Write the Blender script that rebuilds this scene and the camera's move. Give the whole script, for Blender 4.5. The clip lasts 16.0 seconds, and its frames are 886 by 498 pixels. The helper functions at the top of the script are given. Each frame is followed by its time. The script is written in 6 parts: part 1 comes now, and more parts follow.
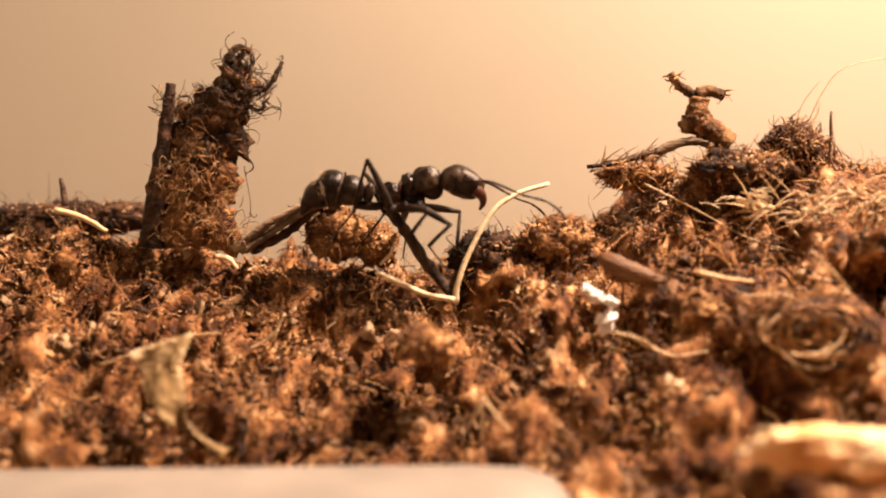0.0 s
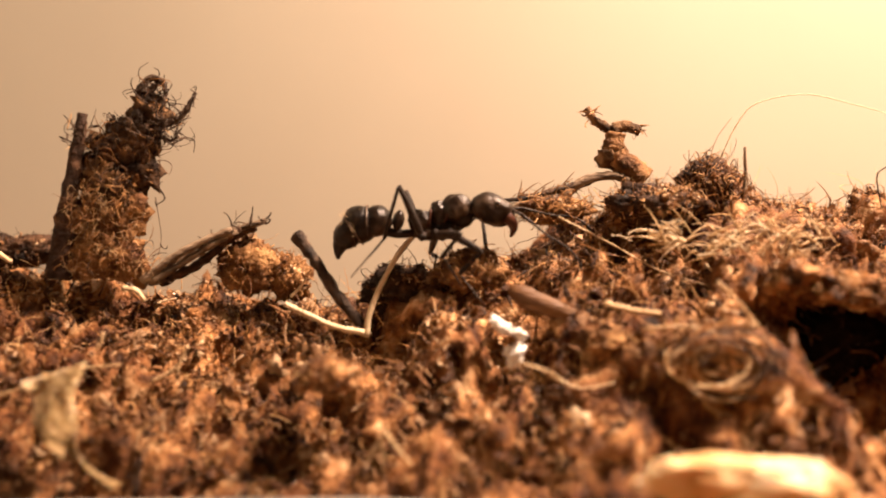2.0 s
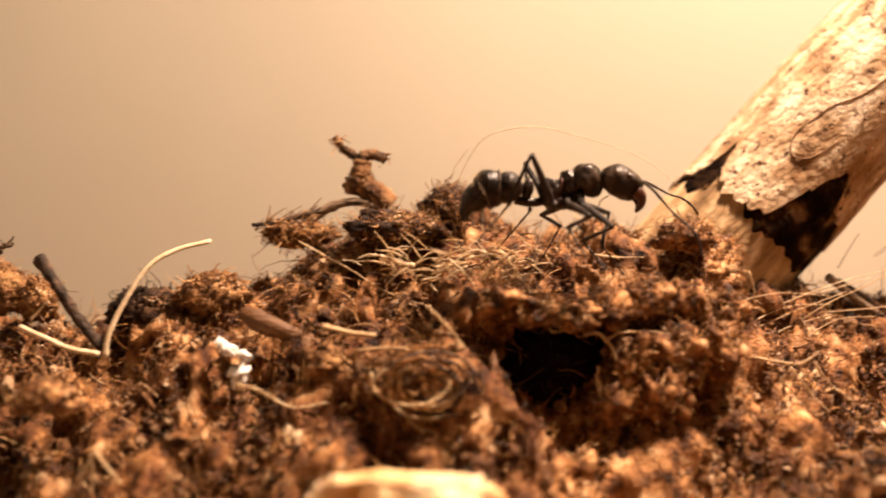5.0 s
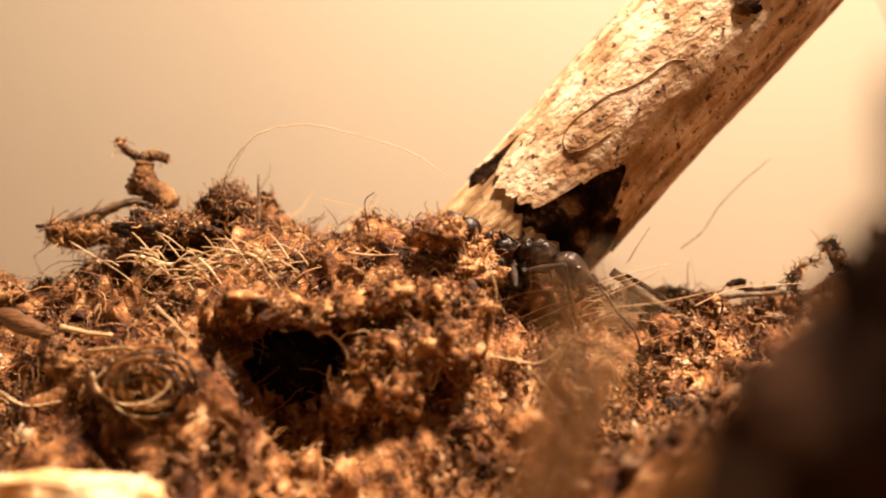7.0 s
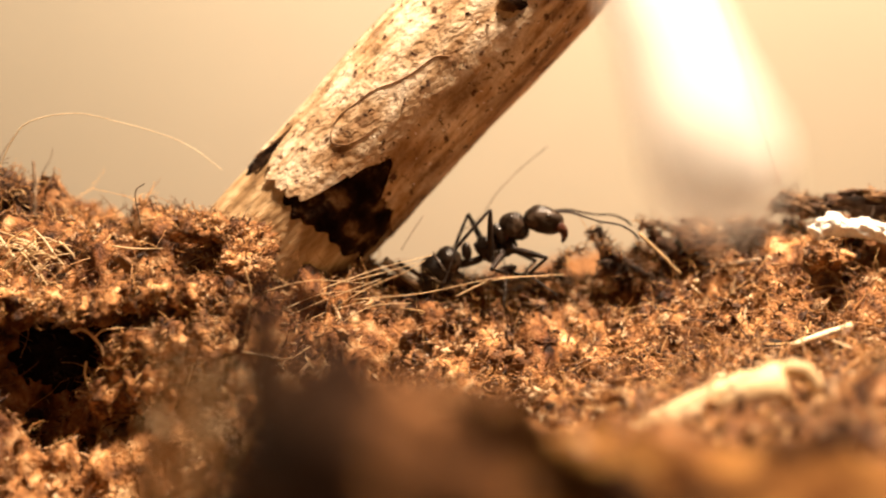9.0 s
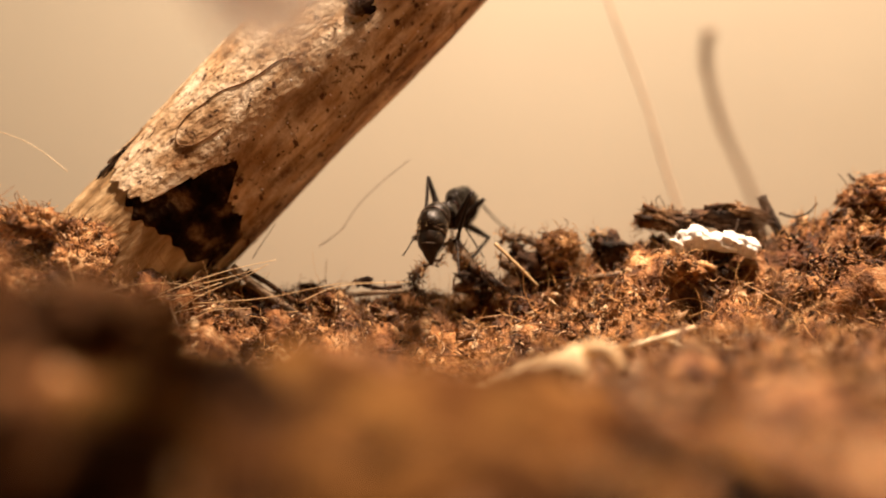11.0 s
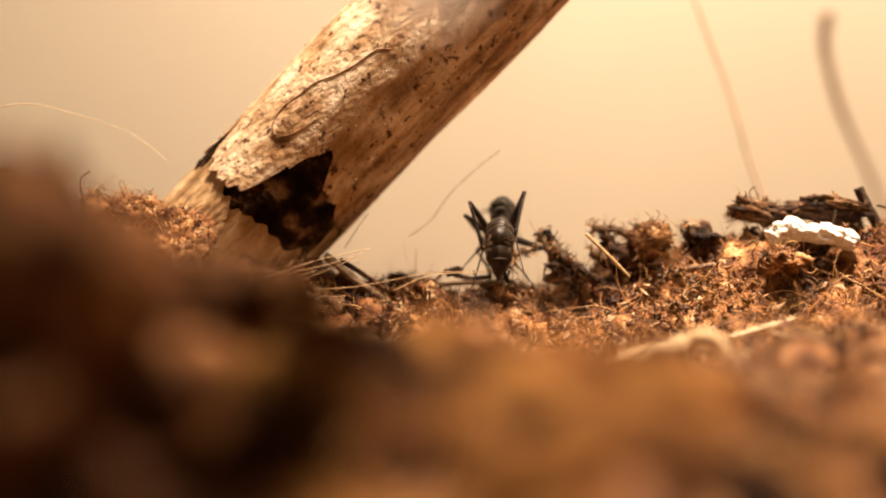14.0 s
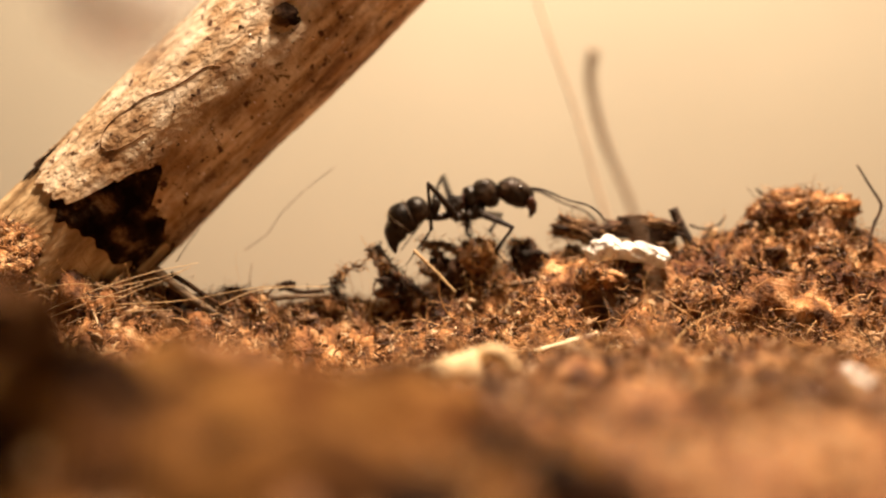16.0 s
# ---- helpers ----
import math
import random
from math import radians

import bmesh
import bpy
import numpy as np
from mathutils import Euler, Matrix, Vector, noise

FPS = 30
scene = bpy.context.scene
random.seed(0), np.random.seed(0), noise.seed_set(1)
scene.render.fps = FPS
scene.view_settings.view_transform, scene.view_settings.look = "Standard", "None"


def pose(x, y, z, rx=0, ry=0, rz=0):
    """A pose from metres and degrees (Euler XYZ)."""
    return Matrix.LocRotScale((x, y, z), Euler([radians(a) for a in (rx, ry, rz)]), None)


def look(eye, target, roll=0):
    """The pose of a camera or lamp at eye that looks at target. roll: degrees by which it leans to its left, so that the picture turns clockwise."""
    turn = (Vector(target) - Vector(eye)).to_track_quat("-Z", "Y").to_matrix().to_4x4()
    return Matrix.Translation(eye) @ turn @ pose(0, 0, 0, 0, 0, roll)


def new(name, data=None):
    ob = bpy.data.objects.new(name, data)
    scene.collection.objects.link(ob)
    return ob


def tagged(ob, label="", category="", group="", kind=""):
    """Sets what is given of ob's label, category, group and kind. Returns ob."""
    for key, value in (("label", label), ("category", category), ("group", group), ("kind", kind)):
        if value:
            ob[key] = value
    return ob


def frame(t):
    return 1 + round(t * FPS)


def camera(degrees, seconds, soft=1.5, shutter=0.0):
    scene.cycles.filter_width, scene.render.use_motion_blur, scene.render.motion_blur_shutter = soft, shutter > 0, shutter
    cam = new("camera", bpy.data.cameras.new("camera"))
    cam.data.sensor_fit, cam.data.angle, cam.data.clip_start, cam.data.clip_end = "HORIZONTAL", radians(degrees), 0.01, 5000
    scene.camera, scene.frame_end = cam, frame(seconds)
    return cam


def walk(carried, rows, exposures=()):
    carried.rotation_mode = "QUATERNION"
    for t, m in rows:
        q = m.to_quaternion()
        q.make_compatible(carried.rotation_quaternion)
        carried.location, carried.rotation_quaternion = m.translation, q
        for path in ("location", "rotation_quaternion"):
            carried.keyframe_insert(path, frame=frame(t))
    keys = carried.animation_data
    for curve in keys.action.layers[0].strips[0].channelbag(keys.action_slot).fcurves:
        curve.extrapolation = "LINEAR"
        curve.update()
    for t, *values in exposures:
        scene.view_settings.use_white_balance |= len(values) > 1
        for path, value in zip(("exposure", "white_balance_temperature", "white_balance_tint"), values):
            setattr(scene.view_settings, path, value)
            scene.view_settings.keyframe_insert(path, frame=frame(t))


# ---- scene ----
# A macro shot along a bank of soil in an ant tank; 1 unit is a metre, the things are laid out in millimetres.
cam = camera(50, 16.0, soft=1.9, shutter=0.4)
cam.data.dof.use_dof = True
cam.data.dof.focus_distance = 0.0665
cam.data.dof.aperture_fstop = 15
PATH = [
    (0, (0.00033, -0.06185, 0.00136), (-0.00128, -0.00191, -0.00101), -0.72),
    (0.5, (0.00221, -0.06112, 0.00070), (0.00033, -0.00117, -0.00079), -0.51),
    (1, (0.00282, -0.06108, 0.00038), (0.00094, -0.00111, -0.00012), -0.31),
    (1.5, (0.00357, -0.06097, -0.00013), (0.00212, -0.00098, 0.00018), -0.44),
    (2, (0.00485, -0.06105, -0.00041), (0.00455, -0.00106, 0.00086), -0.42),
    (2.5, (0.00510, -0.06076, -0.00155), (0.00468, -0.00077, -0.00016), -0.55),
    (3, (0.00521, -0.06107, -0.00137), (0.00495, -0.00108, -0.00012), -0.50),
    (3.5, (0.00689, -0.06116, -0.00137), (0.00690, -0.00120, 0.00088), -0.47),
    (4, (0.00882, -0.06165, -0.00117), (0.00991, -0.00169, 0.00045), -0.31),
    (4.5, (0.01233, -0.06280, -0.00071), (0.01585, -0.00291, 0.00044), -0.37),
    (5, (0.01792, -0.06413, 0.00039), (0.02206, -0.00430, 0.00227), -0.35),
    (7.5, (0.04357, -0.06482, 0.00152), (0.04169, -0.00485, 0.00163), -0.96),
    (8, (0.04531, -0.06576, 0.00637), (0.04614, -0.00595, 0.00176), -0.54),
    (8.5, (0.04947, -0.06621, 0.00816), (0.05118, -0.00653, 0.00215), -0.34),
    (9, (0.05406, -0.06626, 0.00779), (0.05573, -0.00654, 0.00221), -0.46),
    (9.5, (0.05828, -0.06578, 0.00644), (0.05903, -0.00584, 0.00367), -0.27),
    (10, (0.06465, -0.06534, 0.00319), (0.06629, -0.00537, 0.00421), 0.12),
    (12.3, (0.06640, -0.06446, -0.00012), (0.06455, -0.00450, 0.00101), 0.52),
    (12.5, (0.06496, -0.06471, -0.00003), (0.06265, -0.00476, 0.00081), 0.50),
    (13, (0.06400, -0.06487, -0.00058), (0.06109, -0.00495, 0.00051), 0.70),
    (13.5, (0.06337, -0.06503, -0.00070), (0.06044, -0.00511, 0.00014), 0.70),
    (14, (0.06357, -0.06510, -0.00028), (0.06081, -0.00517, 0.00080), 0.76),
    (14.5, (0.06416, -0.06522, -0.00000), (0.06213, -0.00526, 0.00083), 0.89),
    (15, (0.06650, -0.06567, 0.00056), (0.06639, -0.00570, 0.00239), 0.99),
    (15.5, (0.06808, -0.06626, 0.00063), (0.07011, -0.00632, 0.00268), 0.97),
    (16, (0.06938, -0.06684, 0.00042), (0.07242, -0.00694, 0.00202), 1.11),
]
walk(cam, [(t, look(eye, target, roll)) for t, eye, target, roll in PATH], ((0, 0.46, 6400, 16), (4, 0.34, 6450, 16), (5.2, 0.12, 6450, 14), (7.3, 0.22, 6400, 11), (8.5, 0.26, 6150, 4), (9.3, 0.0, 6150, 3), (10, -0.34, 6200, 7), (12.3, -0.02, 6250, 8), (14.5, 0.04, 6200, 6), (15.2, -0.12, 6100, 3), (16, -0.14, 6100, 3)))

# ---- light ----
world = bpy.data.worlds.new("room")
scene.world = world
world.use_nodes = True
world.node_tree.nodes["Background"].inputs[0].default_value = (1.0, 0.62, 0.36, 1)
world.node_tree.nodes["Background"].inputs[1].default_value = 0.034
scene.view_settings.exposure = 0.0


def area_lamp(name, eye, target, size, watts, colour):
    data = bpy.data.lights.new(name, "AREA")
    data.shape, data.size, data.energy, data.color = "DISK", size, watts, colour
    ob = new(name, data)
    ob.matrix_world = look(eye, target)
    return ob


# the desk lamp that hangs over the open tank
area_lamp("desk_lamp_light", (0.098, -0.016, 0.158), (0.066, 0.0, 0.0), 0.028, 1.42, (1.0, 0.695, 0.475))

# ---- small helpers ----
MM = 0.001
rng = np.random.default_rng(7)


def lattice(ix, iy, seed):
    n = (ix.astype(np.int64) * 374761393 + iy.astype(np.int64) * 668265263 + seed * 1442695041) & 0xFFFFFFFF
    n = ((n ^ (n >> 13)) * 1274126177) & 0xFFFFFFFF
    return ((n ^ (n >> 16)) & 0xFFFF) / 65535.0


def vnoise(x, y, seed):
    x, y = np.asarray(x, float), np.asarray(y, float)
    ix, iy = np.floor(x), np.floor(y)
    fx, fy = x - ix, y - iy
    fx, fy = fx * fx * (3 - 2 * fx), fy * fy * (3 - 2 * fy)
    a, b = lattice(ix, iy, seed), lattice(ix + 1, iy, seed)
    c, d = lattice(ix, iy + 1, seed), lattice(ix + 1, iy + 1, seed)
    return (a * (1 - fx) + b * fx) * (1 - fy) + (c * (1 - fx) + d * fx) * fy - 0.5


RIDGE = sorted([(-35, 9, 1.9), (-29.8, 9, 1.3)] + [(-28.4, 5, 0.1), (-22.8, 5, -0.9), (-16.4, 5, -1.4), (-11.6, 5, -1.6), (-6.9, 5, -2.4), (-3.7, 5, -2.6), (-0.6, 5, -2.3), (2.6, 5, -1.2), (6.5, 5, 0)] + [(10.6, 7, 1.6), (13.1, 7, 3.5), (17.9, 7, 4.8), (22.3, 7, 6.3)] + [(26.2, 5.5, 6), (31.6, 5.5, 5.5)] + [(27.4, 4, 4.3), (31.5, 4, 4.5), (37.8, 4, 3.3), (41.2, 4, 3.8), (45.4, 4, 2.1)]
               + [(53.4, 6.5, -2), (60.4, 6.5, -1.8), (67.4, 6.5, -1.6)] + [(69.7, 7.5, -0.6), (74.1, 7.5, 1), (78.5, 7.5, 1.8), (82.9, 7.5, 3.2), (90.1, 7.5, 3.1), (92.8, 7.5, 3.2), (96.4, 7.5, 4.6), (102.2, 7.5, 7), (106.3, 7.5, 4.8), (108.5, 7.5, 4.4)])
RIDGE_X, RIDGE_Y, RIDGE_Z = (-60, *[p[0] for p in RIDGE], 130), (8, *[p[1] for p in RIDGE], 8), (2.5, *[p[2] for p in RIDGE], 5)
PITS = (
    (-20.0, -8.2, 6.0, 1.2, 2.4), (82.3, -9.5, 1.4, 1.5, 2.0), (90.0, -8.0, 1.5, 1.6, 2.2), (79.0, -4.5, 1.2, 1.2, 1.5), (95.0, -5.0, 1.6, 1.4, 1.8), (86.5, -13.0, 1.6, 1.6, 2.0),
    (29.0, -2.2, 4.0, 2.6, 7.0), (19.9, -5.9, 3.0, 1.5, 3.0), (-2.5, -1.1, 1.7, 1.3, 2.6), (-10.0, -2.2, 1.4, 1.1, 2.2), (-24.6, -2.8, 1.6, 1.3, 2.4),
    (84.6, 2.7, 1.3, 1.3, 3.0), (40.4, 3.6, 1.5, 1.2, 2.6), (20.0, 4.2, 3.0, 1.3, 2.6), (97.1, -2.9, 1.6, 1.4, 2.6), (84.1, -1.5, 1.6, 1.2, 2.0), (74.0, 0.6, 1.8, 1.2, 1.8),
    (1.1, 1.5, 1.8, 1.0, 1.6), (33.0, -2.7, 1.6, 1.0, 1.8), (-16.8, 3.9, 1.2, 0.9, 1.3), (10.1, 1.9, 2.0, 0.8, 1.4), (33.3, 1.3, 1.4, 1.0, 2.2), (79.8, 6.8, 1.0, 0.8, 1.5),
    (36.3, 2.2, 1.3, 1.0, 2.0), (29.9, -0.6, 2.2, 1.4, 2.6), (-5.6, -3.7, 1.3, 0.9, 1.6), (6.0, -5.4, 1.6, 1.0, 1.8), (14.4, -4.4, 1.5, 1.0, 1.5), (-20.1, 2.1, 1.2, 0.9, 1.4), (-24.7, 0.6, 1.2, 0.9, 1.4),
)
MOUNDS = (
    (19.6, -3.6, 4.2, 2.6, 1.6), (6.5, 4.3, 3.0, 2.0, 0.8), (15.7, 1.9, 4.0, 2.0, 0.8), (42.8, -3.9, 3.6, 2.2, 1.4), (91.9, -0.2, 3.4, 2.2, 1.0), (75.0, 0.9, 1.6, 1.2, 1.2), (-13.1, 4.4, 2.4, 1.5, 0.6),
)


def near_z(x, y):
    """Height of the bank close to the eye."""
    crest = np.interp(x, (44, 49, 53, 58, 63, 67, 72, 76, 80, 87, 92, 110), (-12, -6.0, -3.2, -2.5, -2.4, -2.9, -4.0, -5.2, -6.4, -8.2, -9.2, -10.0))
    behind = np.interp(x, (68, 78), (0.05, 0.008))
    z = crest - np.where(y < -33, 0.030, behind) * (y + 33) ** 2 + 1.9 * vnoise(x / 4.5, y / 3.5, 5) + 1.3 * vnoise(x / 1.7, y / 1.7, 9)
    return np.maximum(z, -14.0)


def ground_z(x, y, fine=True):
    """Height of the soil, in millimetres."""
    x, y = np.asarray(x, float), np.asarray(y, float)
    ridge = np.interp(x, RIDGE_X, RIDGE_Z) - 0.35
    line = np.interp(x, RIDGE_X, RIDGE_Y)
    slope = np.interp(x, (-30, 24, 30, 42, 50, 60, 110), (0.9, 0.9, 1.5, 1.5, 0.95, 0.72, 0.8))
    d = line - y
    front = 0.5 * (d + np.sqrt(d * d + 3))
    back = front - d
    z = ridge + 0.4 - slope * front - 0.016 * front * front - 0.22 * back
    bottom = np.interp(x, (40, 56, 68, 76, 84, 110), (-14.5, -8.2, -7.4, -5.3, -4.7, -5.4))
    z = np.maximum(z, bottom)
    for px, py, rx, ry, depth in PITS:
        z = z - depth * np.exp(-(((x - px) / rx) ** 2 + ((y - py) / ry) ** 2) ** 2)
    for px, py, rx, ry, tall in MOUNDS:
        z = z + tall * np.exp(-(((x - px) / rx) ** 2 + ((y - py) / ry) ** 2))
    z = np.maximum(z, near_z(x, y) - 1.2)
    z = z + 2.2 * vnoise(x / 4.4, y / 4.4, 1) + 1.7 * vnoise(x / 1.9, y / 1.9, 2)
    z = z - 8.0 * np.maximum(0, vnoise(x / 1.8, y / 1.8, 8) - 0.17)
    if fine:
        z = z + 0.9 * vnoise(x / 0.85, y / 0.85, 3) + 0.5 * vnoise(x / 0.42, y / 0.42, 4) - 1.1 * np.maximum(0, 0.16 - np.abs(vnoise(x / 1.3, y / 1.3, 6))) * 4
    return z


def gz(x, y):
    return float(ground_z(np.array([x]), np.array([y]), False)[0])


def part(name, bm, material, parent=None, label="", smooth=True):
    """One mesh object out of a bmesh in millimetres."""
    bm.transform(Matrix.Scale(MM, 4))
    bmesh.ops.recalc_face_normals(bm, faces=bm.faces)
    data = bpy.data.meshes.new(name)
    bm.to_mesh(data)
    bm.free()
    if smooth:
        data.polygons.foreach_set("use_smooth", [True] * len(data.polygons))
    data.materials.append(material)
    ob = new(name, data)
    if parent:
        ob.parent = parent
    if label:
        ob["label"] = label
    return ob


def arrays(name, verts, faces, material, smooth=False):
    data = bpy.data.meshes.new(name)
    verts, faces = np.asarray(verts, np.float32) * MM, np.asarray(faces, np.int32)
    data.vertices.add(len(verts))
    data.vertices.foreach_set("co", verts.ravel())
    data.loops.add(faces.size)
    data.loops.foreach_set("vertex_index", faces.ravel())
    data.polygons.add(len(faces))
    data.polygons.foreach_set("loop_start", np.arange(0, faces.size, faces.shape[1], dtype=np.int32))
    data.polygons.foreach_set("use_smooth", np.full(len(faces), smooth))
    data.update(calc_edges=True)
    data.materials.append(material)
    return new(name, data)


def holder(name, x=0, y=0, z=0):
    ob = new(name)
    ob.empty_display_size = 0.002
    ob.matrix_basis = pose(x * MM, y * MM, z * MM)
    return ob


def tube(bm, points, radii, n=6, rough=0.0):
    """A closed tube along points, with a radius for each."""
    points = [Vector(p) for p in points]
    if not hasattr(radii, "__len__"):
        radii = [radii] * len(points)
    side, rings = None, []
    for i, p in enumerate(points):
        way = (points[min(i + 1, len(points) - 1)] - points[max(i - 1, 0)]).normalized()
        if side is None:
            side = way.orthogonal().normalized()
        side = (side - way * side.dot(way)).normalized()
        up = way.cross(side)
        ring = []
        for k in range(n):
            a = 2 * math.pi * k / n
            r = radii[i] * (1 + rough * (random.random() - 0.5))
            ring.append(bm.verts.new(p + (side * math.cos(a) + up * math.sin(a)) * r))
        rings.append(ring)
    for a, b in zip(rings, rings[1:]):
        for k in range(n):
            bm.faces.new((a[k], a[(k + 1) % n], b[(k + 1) % n], b[k]))
    bm.faces.new(rings[0][::-1])
    bm.faces.new(rings[-1])
    return bm


def smooth_line(points, steps=6):
    """A Catmull-Rom line through points."""
    p = [Vector(q) for q in points]
    p = [p[0] * 2 - p[1]] + p + [p[-1] * 2 - p[-2]]
    out = []
    for i in range(1, len(p) - 2):
        for k in range(steps):
            t = k / steps
            a, b, c, d = p[i - 1], p[i], p[i + 1], p[i + 2]
            out.append(0.5 * (2 * b + (c - a) * t + (2 * a - 5 * b + 4 * c - d) * t * t + (3 * b - a - 3 * c + d) * t ** 3))
    return out + [p[-2]]


def strand(points, r0, r1=None, n=5, steps=6, rough=0.0, bm=None):
    line = smooth_line(points, steps)
    r1 = r0 if r1 is None else r1
    return tube(bm or bmesh.new(), line, [r0 + (r1 - r0) * i / (len(line) - 1) for i in range(len(line))], n, rough)


def blob(centre, radii, turn=(0, 0, 0), sub=3, amp=0.0, size=1.0, seed=0, bm=None, fine=0.0):
    """A lumpy ellipsoid; amp and fine are the heights of its coarse and fine relief, in parts of its radius."""
    bm = bm or bmesh.new()
    made = bmesh.ops.create_icosphere(bm, subdivisions=sub, radius=1.0)["verts"]
    m = Matrix.LocRotScale(Vector(centre), Euler([radians(a) for a in turn]), None)
    off = Vector((seed * 7.3, seed * 3.1, seed * 1.7))
    for v in made:
        q = v.co.copy()
        k = 1 + amp * noise.noise(q * size + off) + fine * noise.noise(q * size * 4.3 + off)
        v.co = m @ Vector((q.x * radii[0] * k, q.y * radii[1] * k, q.z * radii[2] * k))
    return bm


# ---- materials ----
def material(name, colours, scale=900.0, roughness=0.8, bump=0.3, bump_scale=3000.0, detail=6.0, island=0.0, stretch=None, spec=0.3, coat=0.0, sub=0.0, distortion=0.0, obj_random=0.0, patch=0.0):
    """Noise through a ramp of colours, at two scales, with relief; island: how much each piece differs; patch: scale of
    dark patches painted as shaded pits.
    """
    mat = bpy.data.materials.new(name)
    mat.use_nodes = True
    nodes, links = mat.node_tree.nodes, mat.node_tree.links
    bsdf = nodes["Principled BSDF"]
    coord = nodes.new("ShaderNodeTexCoord")
    source = coord.outputs["Object"]
    if stretch:
        mapping = nodes.new("ShaderNodeMapping")
        mapping.inputs["Scale"].default_value = stretch
        links.new(source, mapping.inputs["Vector"])
        source = mapping.outputs["Vector"]
    big = nodes.new("ShaderNodeTexNoise")
    big.inputs["Scale"].default_value, big.inputs["Detail"].default_value = scale, detail
    big.inputs["Distortion"].default_value = distortion
    links.new(source, big.inputs["Vector"])
    value = big.outputs["Fac"]
    if island or obj_random:
        which = nodes.new("ShaderNodeNewGeometry").outputs["Random Per Island"] if island else nodes.new("ShaderNodeObjectInfo").outputs["Random"]
        mix = nodes.new("ShaderNodeMix")
        mix.inputs["Factor"].default_value = island or obj_random
        links.new(value, mix.inputs["A"])
        links.new(which, mix.inputs["B"])
        value = mix.outputs["Result"]
    ramp = nodes.new("ShaderNodeValToRGB")
    while len(ramp.color_ramp.elements) < len(colours):
        ramp.color_ramp.elements.new(0.5)
    for e, (p, c) in zip(ramp.color_ramp.elements, colours):
        e.position, e.color = p, (*c, 1)
    links.new(value, ramp.inputs["Fac"])
    colour = ramp.outputs["Color"]
    if patch:
        # darkens the colour in patches, as shade in pits would
        wide = nodes.new("ShaderNodeTexNoise")
        wide.inputs["Scale"].default_value, wide.inputs["Detail"].default_value = patch, 4
        links.new(coord.outputs["Object"], wide.inputs["Vector"])
        tone = nodes.new("ShaderNodeValToRGB")
        tone.color_ramp.elements[0].position, tone.color_ramp.elements[0].color = 0.36, (0.30, 0.21, 0.15, 1)
        tone.color_ramp.elements[1].position, tone.color_ramp.elements[1].color = 0.62, (1, 1, 1, 1)
        links.new(wide.outputs["Fac"], tone.inputs["Fac"])
        blend = nodes.new("ShaderNodeMix")
        blend.data_type, blend.blend_type = "RGBA", "MULTIPLY"
        blend.inputs["Factor"].default_value = 1.0
        links.new(colour, blend.inputs["A"])
        links.new(tone.outputs["Color"], blend.inputs["B"])
        colour = blend.outputs["Result"]
    links.new(colour, bsdf.inputs["Base Color"])
    small = nodes.new("ShaderNodeTexNoise")
    small.inputs["Scale"].default_value, small.inputs["Detail"].default_value = bump_scale, 5
    links.new(source, small.inputs["Vector"])
    lift = nodes.new("ShaderNodeBump")
    lift.inputs["Strength"].default_value, lift.inputs["Distance"].default_value = bump, 0.0003
    links.new(small.outputs["Fac"], lift.inputs["Height"])
    links.new(lift.outputs["Normal"], bsdf.inputs["Normal"])
    rough = nodes.new("ShaderNodeMapRange")
    rough.inputs["To Min"].default_value, rough.inputs["To Max"].default_value = max(0.03, roughness - 0.15), min(1, roughness + 0.15)
    links.new(small.outputs["Fac"], rough.inputs["Value"])
    links.new(rough.outputs["Result"], bsdf.inputs["Roughness"])
    bsdf.inputs["Specular IOR Level"].default_value = spec
    bsdf.inputs["Coat Weight"].default_value = coat
    if sub:
        bsdf.inputs["Subsurface Weight"].default_value = sub
        bsdf.inputs["Subsurface Radius"].default_value = (0.001, 0.0006, 0.0003)
    return mat


M_SOIL = material("pit_shade_soil", ((0.3, (0.0211, 0.00822, 0.0034)), (0.44, (0.18, 0.0762, 0.0247)), (0.55, (0.433, 0.207, 0.0731)), (0.71, (0.80, 0.56, 0.31))), scale=700, roughness=0.62, bump=1.0, bump_scale=3600, detail=12, patch=210, spec=0.22)
M_CRUMB = material("coir_crumb", ((0.15, (0.0188, 0.00759, 0.00293)), (0.36, (0.136, 0.0578, 0.0201)), (0.6, (0.374, 0.19, 0.0711)), (0.86, (0.86, 0.68, 0.44))), scale=900, roughness=0.42, bump=0.9, bump_scale=6000, island=0.6, spec=0.32, patch=210)
M_GLINT = material("glinting_grain", ((0.2, (0.10, 0.05, 0.02)), (0.5, (0.40, 0.23, 0.10)), (0.8, (0.85, 0.66, 0.42))), scale=900, roughness=0.22, bump=0.3, bump_scale=6000, island=0.7, spec=0.8)
M_FIBRE = material("coir_fibre", ((0.15, (0.035, 0.0137, 0.00411)), (0.42, (0.17, 0.0735, 0.0213)), (0.68, (0.419, 0.211, 0.0698)), (0.9, (0.758, 0.505, 0.238))), scale=500, roughness=0.45, bump=0.2, island=0.7, spec=0.3)
M_STRAW = material("dry_straw", ((0.2, (0.35, 0.22, 0.10)), (0.6, (0.62, 0.46, 0.26)), (0.9, (0.75, 0.62, 0.42))), scale=700, roughness=0.5, bump=0.3, obj_random=0.4)
M_PALE = material("pale_stem", ((0.2, (0.50, 0.38, 0.22)), (0.6, (0.74, 0.62, 0.42)), (0.9, (0.82, 0.74, 0.58))), scale=900, roughness=0.5, bump=0.3)
